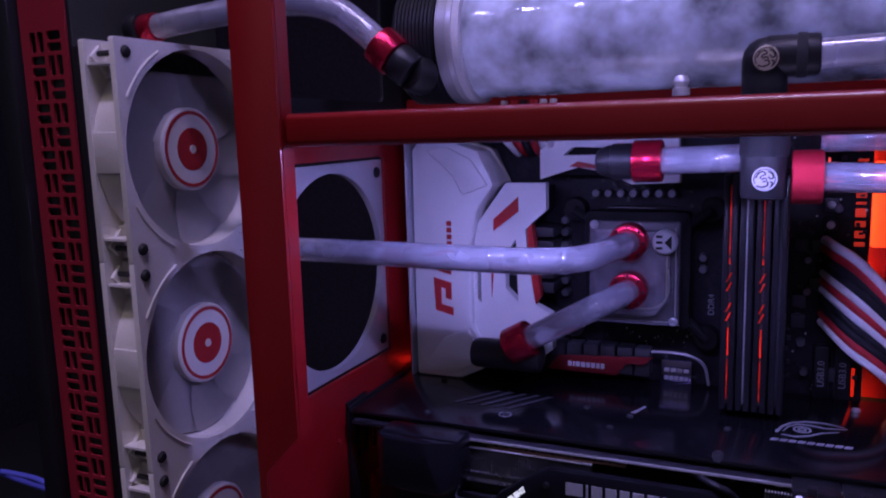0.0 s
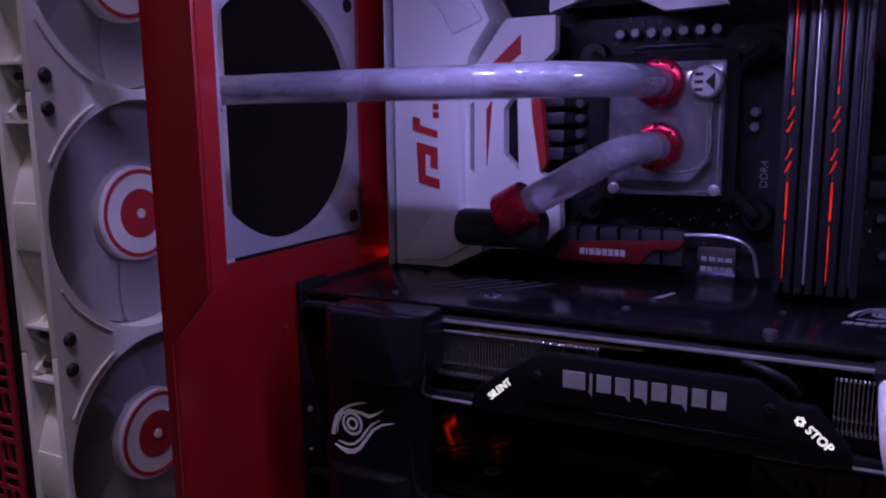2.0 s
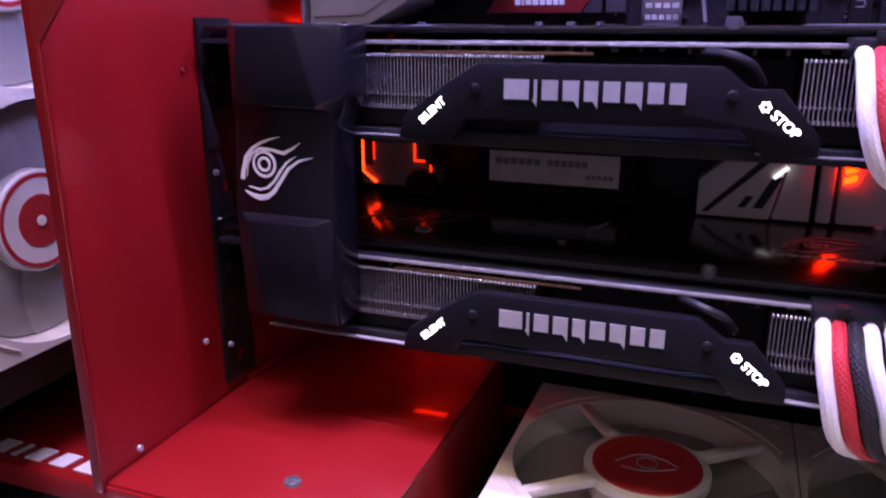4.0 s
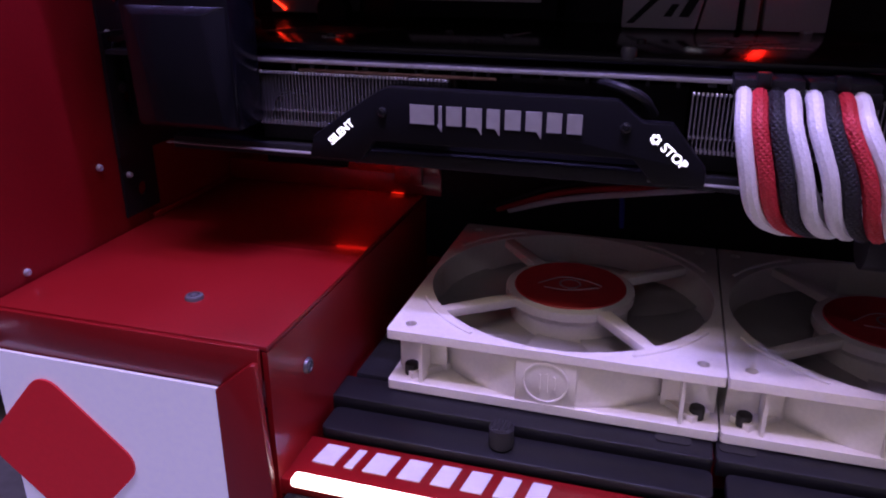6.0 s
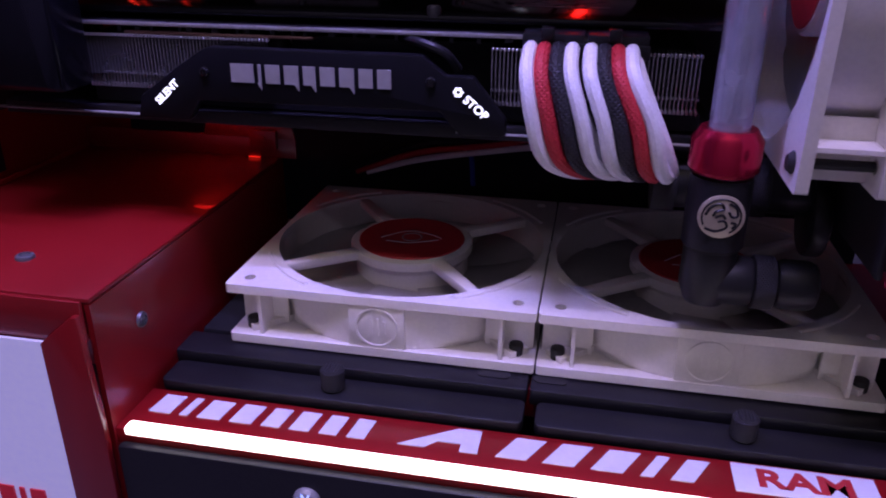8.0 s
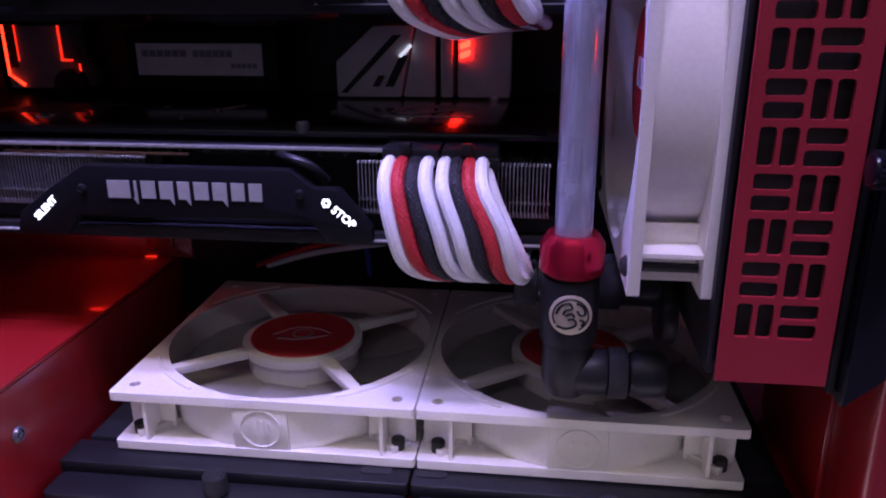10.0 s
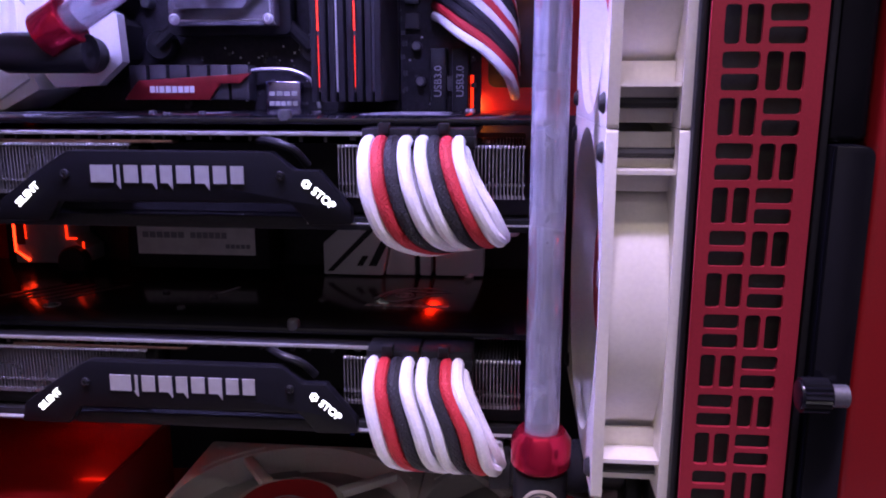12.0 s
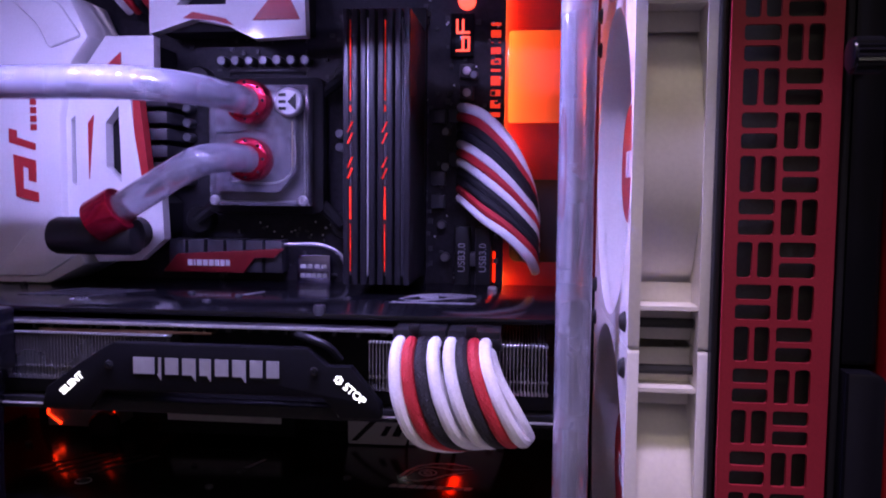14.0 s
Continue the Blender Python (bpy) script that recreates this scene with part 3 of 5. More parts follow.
bracket = thing("fan_bracket", "brushed aluminium fan bracket with a round opening", "bracket")
hole = [(max(u, -26), v) for u, v in circle(14.5, 396.5, 55.5, 64)]
part("bracket_plate", plate(round_rect(-45.5, 74.5, 337, 457, 1.5), [hole], "x", -139, -135.2), ALU, bracket)
for yy in (-38.5, 66.5):
    for zz in (344.5, 449.5):
        screw(bracket, (-135.2, yy, zz), (1, 0, 0), 3.4, BLACK)
screw(bracket, (-135.2, -36, 405), (1, 0, 0), 3, BLACK)

# ---- red drive box with the lit sign ----
dbox = thing("drive_box", "red sheet-metal box with a white sign in its front", "drive box")
part("lid", box(-132, -26, -61, 100, 152.5, 154.5, 0.6), RED, dbox)
part("lid_lip", box(-131.8, -130.2, 30, 95, 154.6, 157, 0.5), RED, dbox)
part("side", box(-28, -26, -61, 100, 60, 152.3), RED, dbox)
part("front_lip", box(-132, -28.2, -63, -61.2, 139, 154, 0.5), RED, dbox)
part("jamb", prism([(-43, 139), (-30, 150), (-28, 150), (-26, 110), (-26, 50), (-43, 50)], "y", -66, -63.2, 0.5), RED, dbox)
sign = part("sign_panel", box(-132, -43.2, -64.6, -63.4, 50, 138.8), LIGHT_PANEL, dbox, "white sign panel")
part("sign_mark", prism(round_rect(-24, 24, -24, 24, 8, 5), "y", -0.4, 0.4), SIGN_RED, sign, "red diamond mark").matrix_basis = at(-110, -65.2, 100) @ Matrix.Rotation(radians(42), 4, "Y")
part("sign_print", bars([4, 2, 6, 6, 2, 6], 2.4, 9, "y", -94, 67, -65.4, -64.8), SIGN_RED, sign, "row of red blocks")
screw(dbox, (-67, -37, 154.6), (0, 0, 1), 3.4, CAPACITOR)
screw(dbox, (-26, -36, 134), (1, 0, 0), 3.0, CAPACITOR)
part("rear_tab", merge(box(-132, -17, 96, 98, 154.6, 165, 0.5), prism([(-66, 164), (-62, 177), (-20, 177), (-17, 164)], "y", 96, 98, 0.5), box(-40, -26, 93.4, 95.9, 160, 169, 0.5), cyl((-33, 93.5, 165), (-33, 92.6, 165), 1.6, seg=14)), RED, dbox)
part("status_light", box(-42, -36, 95.0, 95.7, 154.7, 154.95), LED_RED, dbox, "small bright red light")
part("knob", lathe([(0.01, 8), (5, 7.6), (6, 6), (6, 0), (0.01, 0)], 18, at(-139, -66, 139) @ Matrix.Rotation(math.pi / 2, 4, "X")), STEEL, dbox)

# ---- base with lettered strip and light bar ----
base = thing("base_unit", "black base with a red lettered strip and white light bar", "computer base")
part("front_face", box(-24, 300, -64, -60, 48, 100, 1.2), BLACK, base)
part("front_strip", box(-27, 300, -60, -35, 98, 104.5, 0.8), RED, base, "glossy red strip")
part("light_bar", box(-22, 243, -61.5, -56.5, 103, 106.2, 1.0), LED_WHITE, base, "bright white light bar")
for a, c in ((-24, 111), (115, 250)):
    part("cover_strip", prism(round_rect(a, c, -33.5, -19, 2.5), "z", 103, 107.5, 0.6), BLACK, base)
    part("cover_strip", prism(round_rect(a - 3, c, -17, -2, 1.0), "z", 104, 110.5, 0.6), BLACK, base)
part("brand_print", bars([8, 3.0, 8.5, 8, 6.6, 7, 6.2, 6.2], 3.7, 10.5, "z", -20, -49, 104.2, 104.9, 1.6), LETTER, base, "row of pale blocks")
part("brand_print", merge(prism([(71, -49), (90, -37), (98, -37), (98, -49), (92, -49), (92, -45), (84, -45), (80, -49)], "z", 104.2, 104.9),
                          bars([10, 10, 10, 4, 7], 5.4, 11, "z", 104, -49, 104.2, 104.9, 6)), LETTER, base, "row of pale slanted blocks")
patch = part("word_patch", box(179, 222, -50, -36.5, 104.2, 105.0, 0.2), LETTER, base, "white block with a red word")
lettering("word", "RAM", 11.5, STICKER_RED, patch, at(200.5, -43.4, 105.2) @ Matrix.Diagonal((1.25, 1, 1, 1)), 0.15, 0.35)
part("brand_print", bars([7, 7, 7, 7], 4.4, 10, "z", 230, -49, 104.2, 104.9, 1), LETTER, base, "row of pale blocks")
for kx in (41, 184):
    part("thumbscrew", lathe([(0.01, 9), (3.6, 9), (4.4, 8), (4.4, 1), (3.4, 0), (0.01, 0)], 16, at(kx, -26, 107.4)), KNURL_BLACK, base, "black knurled thumbscrew")
part("power_button", lathe([(0.01, 2.0), (3.6, 2.0), (4.6, 1), (4.6, 0)], 24, at(44, -64, 89.5) @ Matrix.Rotation(math.pi / 2, 4, "X")), STEEL, base)
for k in range(8):
    ray = moved(box(1.2, 3.2, -0.25, 0.25, 1.9, 2.2), Matrix.Rotation(radians(22.5 + 45 * k), 4, "Z"))
    part("button_light", moved(ray, at(44, -64, 89.5) @ Matrix.Rotation(math.pi / 2, 4, "X")), LED_BLUE, base, "blue-white lit ray")
part("left_print", bars([10, 10, 3, 10, 10, 12], 6, 11, "z", -290, -2, 105.2, 105.8, 2), LETTER, base, "row of pale blocks on the red plate")
low = thing("bottom_radiator", "black radiator lying under the bottom fans", "radiator")
part("core", box(-24, 250, 0, 118, 92, 111, 1.5), BLACK_MATT, low)
for sx in (98, 119):
    part("slot", prism(round_rect(sx - 6, sx + 6, -12, -7, 2), "z", 110.2, 110.9), RUBBER, low)

# ---- motherboard ----
board = thing("motherboard", "black gaming motherboard on the back wall", "motherboard")
part("circuit_board", box(-106, 138, 125, 127, 170, 476), PCB, board)
random.seed(4)


def scatter(x0, x1, z0, z1, n, smin, smax, mat, name, hmin=0.8, hmax=2.4):
    out = []
    for _ in range(n):
        x, z = random.uniform(x0, x1), random.uniform(z0, z1)
        w, h, d = random.uniform(smin, smax), random.uniform(smin, smax), random.uniform(hmin, hmax)
        out.append(box(x - w / 2, x + w / 2, 125 - d, 125.2, z - h / 2, z + h / 2))
    return tagged(part(name, merge(*out), mat, board), kind="stuff")


scatter(96, 136, 318, 468, 60, 1.2, 2.6, CHIP, "component_field")
scatter(96, 136, 318, 468, 26, 0.6, 1.1, STEEL, "solder_field", 0.4, 0.9)
scatter(-30, 56, 318, 345, 30, 1.0, 2.4, CHIP, "component_field")
scatter(-30, 56, 425, 470, 40, 1.0, 2.6, CHIP, "component_field")
scatter(0, 56, 320, 352, 20, 0.6, 1.0, STEEL, "solder_field", 0.4, 0.9)
for x, z in ((104, 404), (113, 404), (104, 372), (104, 360), (113, 382), (124, 330)):
    part("choke", box(x - 3.6, x + 3.6, 121, 125, z - 3.6, z + 3.6, 0.5), CHIP, board)


def capacitor(x, z, r=2.5, h=8):
    part("capacitor", lathe([(0.01, h), (r * 0.8, h), (r, h - 0.6), (r, 0)], 16, at(x, 125, z) @ Matrix.Rotation(math.pi / 2, 4, "X")), CAPACITOR, board)


for k in range(7):
    capacitor(-11 + 7.5 * k, 433)
for k in range(7):
    capacitor(-30.5, 416 - 7.7 * k)
for x, z in ((52, 395), (52, 388), (108, 396), (116, 396), (108, 378), (116, 378), (106, 348), (108, 331), (122, 425)):
    capacitor(x, z, 2.3, 6)
for x, z in ((-24, 423), (57, 424), (-24, 349), (55, 347)):
    part("standoff", lathe([(0.01, 9), (6.5, 9), (7.2, 8), (7.2, 0)], 24, at(x, 125, z) @ Matrix.Rotation(math.pi / 2, 4, "X")), BLACK, board)
for x, word in ((117, "USB3.0"), (128, "USB3.0")):
    sock = part("usb_header", box(x - 4, x + 4, 119, 125, 316, 347, 0.6), BLACK, board)
    lettering("socket_word", word, 5.2, GREY_PRINT, sock, at(x, 118.8, 331) @ Matrix.Rotation(math.pi / 2, 4, "X") @ Matrix.Rotation(math.pi / 2, 4, "Z"), 0.1)
lettering("slot_word", "DDR4", 5.0, GREY_PRINT, board, at(57, 124.7, 366) @ Matrix.Rotation(math.pi / 2, 4, "X") @ Matrix.Rotation(math.pi / 2, 4, "Z"), 0.1)
part("edge_print", bars([2.2, 3.8, 3.0, 4.6, 1.2, 3.0, 3.2, 0.3, 3.6, 1.4], 2.4, 5.0, "x", 0, 0, -0.15, 0.15), EDGE_PRINT, board, "red lit blocks along the board edge").matrix_basis = at(135.6, 124.6, 404) @ Matrix.Rotation(-math.pi / 2, 4, "Z") @ Matrix.Rotation(math.pi / 2, 4, "X")
dsp = part("segment_display", box(110, 122, 120, 125, 434, 456, 0.5), GLOSS, board)
for k, segs in ((0, "acdefg"), (1, "aefg")):
    z0 = 437 + 9 * k
    lines = {"a": (113.4, 113.4, 0.6, 6.4), "d": (119.4, 119.4, 0.6, 6.4), "g": (116.4, 116.4, 0.6, 6.4), "f": (113.4, 116.4, 0.2, 0.2), "e": (116.4, 119.4, 0.2, 0.2), "c": (116.4, 119.4, 6.8, 6.8)}
    for s in ("cdefg" if k == 0 else "aefg"):
        a, c, u, v = lines[s]
        part("segment", box(a - 0.5, c + 0.5, 119.5, 120.2, z0 + u - 0.5, z0 + v + 0.5, 0.2), LED_DISPLAY, dsp)
part("lit_button", lathe([(0.01, 3), (4, 3), (4.6, 2), (4.6, 0)], 20, at(118, 125, 463) @ Matrix.Rotation(math.pi / 2, 4, "X")), LED_DISPLAY, board, "lit round power button")
for z in (427, 416):
    b = part("push_button", box(115, 122, 121, 125, z - 3.5, z + 3.5, 0.6), CHIP, board)
    part("cap", cyl((118.5, 121, z), (118.5, 119.5, z), 2.2, seg=14, b=0.3), STEEL, b)
for x in (130.5, 133.5):
    part("edge_led", box(x - 0.7, x + 0.7, 124.2, 125.1, 318, 334), LED_RED, board)

# white cover over the rear connectors
armour = thing("connector_cover", "angular white cover with red accents over the rear connectors", "board cover")
slab = [(-121, 317), (-120, 462), (-114, 468), (-98, 468), (-76, 461), (-66, 440), (-77, 425), (-82, 400), (-82, 352), (-70, 327), (-90, 317)]
part("shell", prism(slab, "y", 85.5, 122, 1.5), ARMOUR, armour)
part("facet", prism([(-110, 462), (-96, 464), (-80, 456), (-69, 440), (-86, 434), (-92, 446)], "y", 83.6, 86.2, 1.8), ARMOUR, armour)
part("facet", prism([(-119, 320), (-92, 321), (-74, 332), (-84, 350), (-100, 344)], "y", 84.0, 86.2, 1.4), ARMOUR, armour)
arm = [(-82, 412), (-60, 441), (-35, 441), (-35, 425), (-48, 413), (-46, 392), (-42, 367), (-32, 362), (-31, 340), (-44, 329), (-66, 328), (-82, 350)]
part("heatsink_arm", plate(arm, [[(-61, 398), (-54, 407), (-53, 368), (-61, 376)], [(-79.5, 400), (-77, 402), (-77, 366), (-79.5, 368)]], "y", 91, 98), ARMOUR, armour)
part("heatsink_block", prism([(-81, 352), (-81, 412), (-61, 438), (-38, 438), (-38, 424), (-50, 412), (-48, 392), (-45, 366), (-35, 358), (-36, 342), (-46, 332), (-66, 331)], "y", 98.5, 122), BLACK_MATT, armour)
part("accent", prism([(-68, 412), (-68, 419), (-52, 433), (-52, 424)], "y", 90.2, 90.9), STICKER_RED, armour)
part("accent", prism([(-47, 413), (-44, 417), (-39, 372), (-42, 367), (-46, 380)], "y", 91.6, 98), STICKER_RED, armour)
part("accent", prism([(-70, 398), (-67, 402), (-70, 370)], "y", 90.2, 90.9), STICKER_RED, armour)
for k in range(5):
    part("heatsink_rib", box(-47, -33, 100, 121, 373 + 8.6 * k, 379 + 8.6 * k, 0.6), CHIP, armour)
mark = merge(prism([(-106, 361), (-94, 358), (-94, 363), (-102, 365), (-102, 376), (-99, 375), (-99, 369), (-95, 368), (-95, 379), (-107, 382)], "y", 84.8, 85.4),
             prism([(-109, 388), (-95, 384), (-95, 387.5), (-105, 390.5), (-105, 394), (-109, 395)], "y", 84.8, 85.4))
part("printed_mark", mark, STICKER_RED, armour, "red angular block mark")
part("small_print", bars([3, 3, 3, 3, 3, 3], 1.2, 3.2, "y", 0, 0, -0.2, 0.2), STICKER_RED, armour, "small red blocks").matrix_basis = at(-94, 85.0, 394) @ Matrix.Rotation(-math.pi / 2, 4, "Y")
for z in (322, 352, 452):
    part("edge_light", box(-124.8, -123.7, 86, 90, z - 1.5, z + 1.5, 0.3), LED_RED, armour)
part("bottom_light", box(-128, -124, 100, 112, 317.5, 320, 0.4), LED_RED_BRIGHT, armour, "small bright red light")
part("bottom_light", box(-84, -82, 93, 95, 313.5, 315.5, 0.4), LED_RED, armour)
part("metal_edge", box(-123.6, -122.4, 82, 122, 315, 469, 0.3), STEEL, armour)

vrm = thing("voltage_heatsink", "white angular heatsink with red accents above the processor", "heatsink")
part("cover", plate([(-40, 443), (-40, 460), (-33, 468), (-12, 470), (40, 466), (41, 441), (14, 440), (0, 447), (-17, 450)], [[(-26, 457), (-20, 462), (0, 461), (0, 457)]], "y", 97, 104), ARMOUR, vrm)
part("accent", prism([(-22, 450.5), (-17, 453.5), (0, 450), (4, 446.5), (-6, 449)], "y", 96.2, 96.9), STICKER_RED, vrm)
part("accent", prism([(14, 449), (24, 461), (32, 461), (38, 449)], "y", 96.2, 96.9), STICKER_RED, vrm)
part("fin_block", box(-38, 39, 104.2, 122, 445, 466, 0.6), BLACK_MATT, vrm)

# processor water block
blk = thing("water_block", "clear acrylic processor water block with two red fittings", "water block")
part("mount", prism(round_rect(-16, 46, 353, 423, 4), "y", 110.2, 119, 0.8), BLACK_MATT, blk)
for ex, ez, hx, hz in ((-24, 423, -8, 412), (57, 424, 40, 412), (-24, 349, -8, 362), (55, 347, 40, 362)):
    part("mount_arm", sweep([(hx, 114, hz), ((hx + ex) / 2, 114, (hz + ez) / 2), (ex, 114, ez)], 3.2, 10, 2), BLACK_MATT, blk)
part("clamp_bar", sweep([(-2, 108, 425), (6, 107, 425.5), (30, 107, 425.5), (38, 108, 425)], 1.6, 10, 3), BLACK, blk)
part("base_block", box(-11, 41, 100, 110, 357, 418, 1.0), CLEAR, blk)
part("top_block", prism([(-6, 364), (-6, 414), (37, 414), (37, 374), (28, 364)], "y", 93, 99.8, 1.0), CLEAR, blk)
# pale and gold lines stand in for bright edge highlights on the acrylic
part("face_line", sweep([(36, 92.6, 392), (36, 92.6, 378), (28, 92.6, 369), (4, 92.6, 369)], 0.45, 8, 4), EDGE, blk)
part("face_line", sweep([(35, 92.7, 376), (35, 92.7, 388), (35, 92.7, 399)], 0.4, 8, 2), GOLD, blk)
# clear raised channel
part("face_line", sweep([(-4, 92.7, 394), (10, 92.7, 394.5), (24, 92.7, 394)], 0.9, 8, 3), CLEAR, blk)
# drawn highlight along the edges of the base block
part("edge_highlight", sweep([(-9, 99.9, 359.4), (38, 99.9, 359.4), (39, 99.9, 362), (39, 99.9, 415)], 0.35, 6, 2), EDGE, blk)
cap = part("badge", lathe([(0.01, 5), (6.0, 5), (7.0, 4), (7.0, 0)], 32, at(34, 94, 408) @ Matrix.Rotation(math.pi / 2, 4, "X")), STEEL, blk, "round polished badge")
part("badge_mark", merge(box(29.5, 33, 88.3, 89, 404, 405.4), box(29.5, 33, 88.3, 89, 407.3, 408.7), box(29.5, 33, 88.3, 89, 410.6, 412), prism([(34, 408), (38, 404), (38, 412)], "y", 88.3, 89)), BLACK, cap)
for sx, sz in ((-8, 360), (38, 360), (-8, 416)):
    screw(blk, (sx, 100, sz), (0, -1, 0), 2.6)
for z in (408, 380):
    ft = part("fitting", lathe([(6.9, 10), (8.6, 10), (10.3, 9), (10.8, 7.4), (10.8, 0), (6.9, 0)], 36, at(14.5, 93, z) @ Matrix.Rotation(math.pi / 2, 4, "X")), RED_ANO, blk, "red anodised tube fitting")
    for k in range(8):
        a = 2 * math.pi * k / 8
        part("key_hole", cyl((14.5 + 8.8 * math.cos(a), 82.6, z + 8.8 * math.sin(a)), (14.5 + 8.8 * math.cos(a), 84, z + 8.8 * math.sin(a)), 0.7, seg=8), BLACK, ft)

# chipset strip and clip under the processor
hs = thing("lower_heatsink", "black ribbed heatsink with a red printed plate", "heatsink")
for k in range(6):
    part("rib", box(-38 + 10.5 * k, -29 + 10.5 * k, 110, 122, 322, 339, 0.5), CHIP, hs)
pl = part("name_plate", prism([(-40, 322), (-32, 331.5), (26, 335), (20, 330), (10, 330), (4, 322)], "y", 107, 109.6, 0.4), DARK_RED, hs, "red name plate")
part("plate_print", bars([2.5, 1, 2.6, 2.6, 2.4, 2.4, 2.2, 2.2], 0.7, 3.2, "y", -26, 325.5, 106.4, 106.9), LETTER, pl, "row of pale blocks")
clip = thing("audio_chip", "small square shiny chip under a bent steel clip", "chip")
# violet of the mirrored LEDs is put into the chip's metal colour
part("chip_body", box(29, 47, 119, 124.6, 314, 331, 0.4), material("violet_tinted_chip", (0.42, 0.38, 0.66), 0.14, 1.0, 0.1, 900, 0.02), clip)
part("chip_print", merge(bars([3, 3, 3, 3], 0.8, 2.2, "y", 31, 324, 118.4, 118.9), bars([2.4] * 5, 0.6, 2.2, "y", 31, 319, 118.4, 118.9)), LABEL, clip)
part("wire", sweep([(18, 116, 336), (30, 115, 337), (44, 115, 336.5), (54, 116, 331), (57, 118, 318)], 0.9, 8, 5), STEEL, clip)

# memory
for k in range(4):
    m = thing("memory_module", "black memory module with a lit red seam" if k % 2 == 0 else "black memory module with a plain seam", "memory module", "memory modules")
    x = 66 + 8.0 * k
    for sx in (x + 0.2, x + 4.2):
        part("heat_spreader", prism([(sx, 69), (sx + 0.4, 68.4), (sx + 2.8, 68.4), (sx + 3.1, 69), (sx + 3.1, 119), (sx, 119)], "z", 322, 447, 0.4), MEMORY, m)
    part("slot", box(x - 0.2, x + 7.6, 119.4, 125, 316, 459, 0.4), BLACK_MATT, m)
    part("light_guide", box(x + 3.35, x + 4.15, 68.9, 100, 326, 443, 0.2), CHIP if k != 1 else STEEL, m)
    if k in (0, 2):
        part("led", box(x + 3.5, x + 4.0, 68.5, 68.85, 406, 442), LED_RAM, m)
        part("led", box(x + 3.35, x + 4.15, 68.4, 68.85, 401, 404), LED_RAM, m)
        for z in (394, 389, 378, 373):
            part("led", prism([(x + 2.2, z - 2.4), (x + 3.0, z - 2.4), (x + 5.2, z + 2.4), (x + 4.4, z + 2.4)], "y", 67.9, 68.3), LED_RAM, m)
        part("led", box(x + 3.35, x + 4.15, 68.4, 68.85, 352, 367), LED_RAM, m)
        part("led", box(x + 3.5, x + 4.0, 68.5, 68.85, 328, 350), LED_RAM, m)

# ---- graphics cards ----
FRONT = [(-38, 279), (-36, 287), (-22, 297), (-11, 304), (-8, 305.5), (69, 305.5), (77, 299), (86, 299), (97.5, 285), (97.5, 279.5), (82, 279), (75, 287), (-13, 286.5), (-18, 279)]
gpu = thing("graphics_card", "black triple-fan graphics card with lit white words on its edge", "graphics card", "graphics cards")
part("backplate", box(-128, 172, 13, 122, 314.5, 317, 0.8), BACKPLATE, gpu)
part("circuit_board", box(-126, 141, 8.8, 124, 310.5, 312.3), PCB, gpu)
part("board_edge", box(-60, 141, 7.8, 8.7, 310.8, 312.2, 0.2), EDGE, gpu, "pale bare edge of the circuit board")
part("under_shroud", box(-100, 168, 8, 118, 276, 281, 0.5), BLACK_MATT, gpu)
part("shroud_edge", box(-100, -20, 3.5, 5.8, 279.0, 279.35), EDGE, gpu)
part("shroud_edge", box(80, 168, 3.5, 5.8, 279.0, 279.35), EDGE, gpu)
for x0, x1 in ((-61, 13), (91, 160)):
    n = int((x1 - x0) / 1.35)
    tagged(part("fin_block", merge(*[box(x0 + 1.35 * k, x0 + 0.42 + 1.35 * k, 9, 60, 289, 307.4) for k in range(n)]), FIN, gpu), kind="stuff")
    tagged(part("fin_foot", merge(*[box(x0 + 1.35 * k, x0 + 0.95 + 1.35 * k, 8.4, 11, 288.2, 289.6) for k in range(n)], *[box(x0 + 1.35 * k, x0 + 0.95 + 1.35 * k, 8.6, 11, 293, 293.7) for k in range(n)]), FIN, gpu), kind="stuff")
    tagged(part("fin_top", merge(*[box(x0 + 1.35 * k, x0 + 0.8 + 1.35 * k, 8.3, 10.5, 306.6, 307.6, 0.2, 1) for k in range(n)]), STEEL, gpu), kind="stuff")
    part("fin_bed", box(x0, x1, 61, 100, 284, 307), BLACK_MATT, gpu)
part("fin_bed", box(-62, 161, 12, 100, 282, 288), BLACK_MATT, gpu)
part("cooler_core", box(14, 90, 24, 100, 288.2, 307), BLACK_MATT, gpu)
random.seed(9)
tagged(part("edge_component", merge(*[box(x, x + random.uniform(1.0, 2.6), 10, 13, 309.2 - random.uniform(0, 1.2), 310.4) for x in [-50 + 7.4 * k + random.uniform(0, 5) for k in range(25)]]), CHIP, gpu), kind="stuff")
part("heat_pipe", box(-45, 28, 9.5, 16, 307.6, 308.9, 0.5), COPPER, gpu, "copper heat pipe")
part("heat_pipe", sweep([(60, 12, 309), (68, 4, 309), (76, 4, 306), (80, 8, 300)], 1.6, 10, 6), BLACK, gpu)
fr = part("front_plate", prism(FRONT, "y", 0, 5, 0.7), SHROUD, gpu, "angular black front plate")
wid = [9.4, 2.0, 6.2, 6.2, 5.4, 6.2, 6.2, 5.8, 5.8]
blocks, u = [], 0.6
for i, w in enumerate(wid):
    blocks.append(bars([w - 1.0], 0, 6.4, "y", u, 293.9, -0.5, 0.1))
    if i in (1, 3, 4, 6):
        blocks.append(prism([(u + w - 2.6, 293.9), (u + w - 1.0, 291.6), (u + w - 1.0, 293.9)], "y", -0.5, 0.1))
    u += w + 0.7
part("brand_print", merge(*blocks), LABEL, fr, "row of pale blocks")
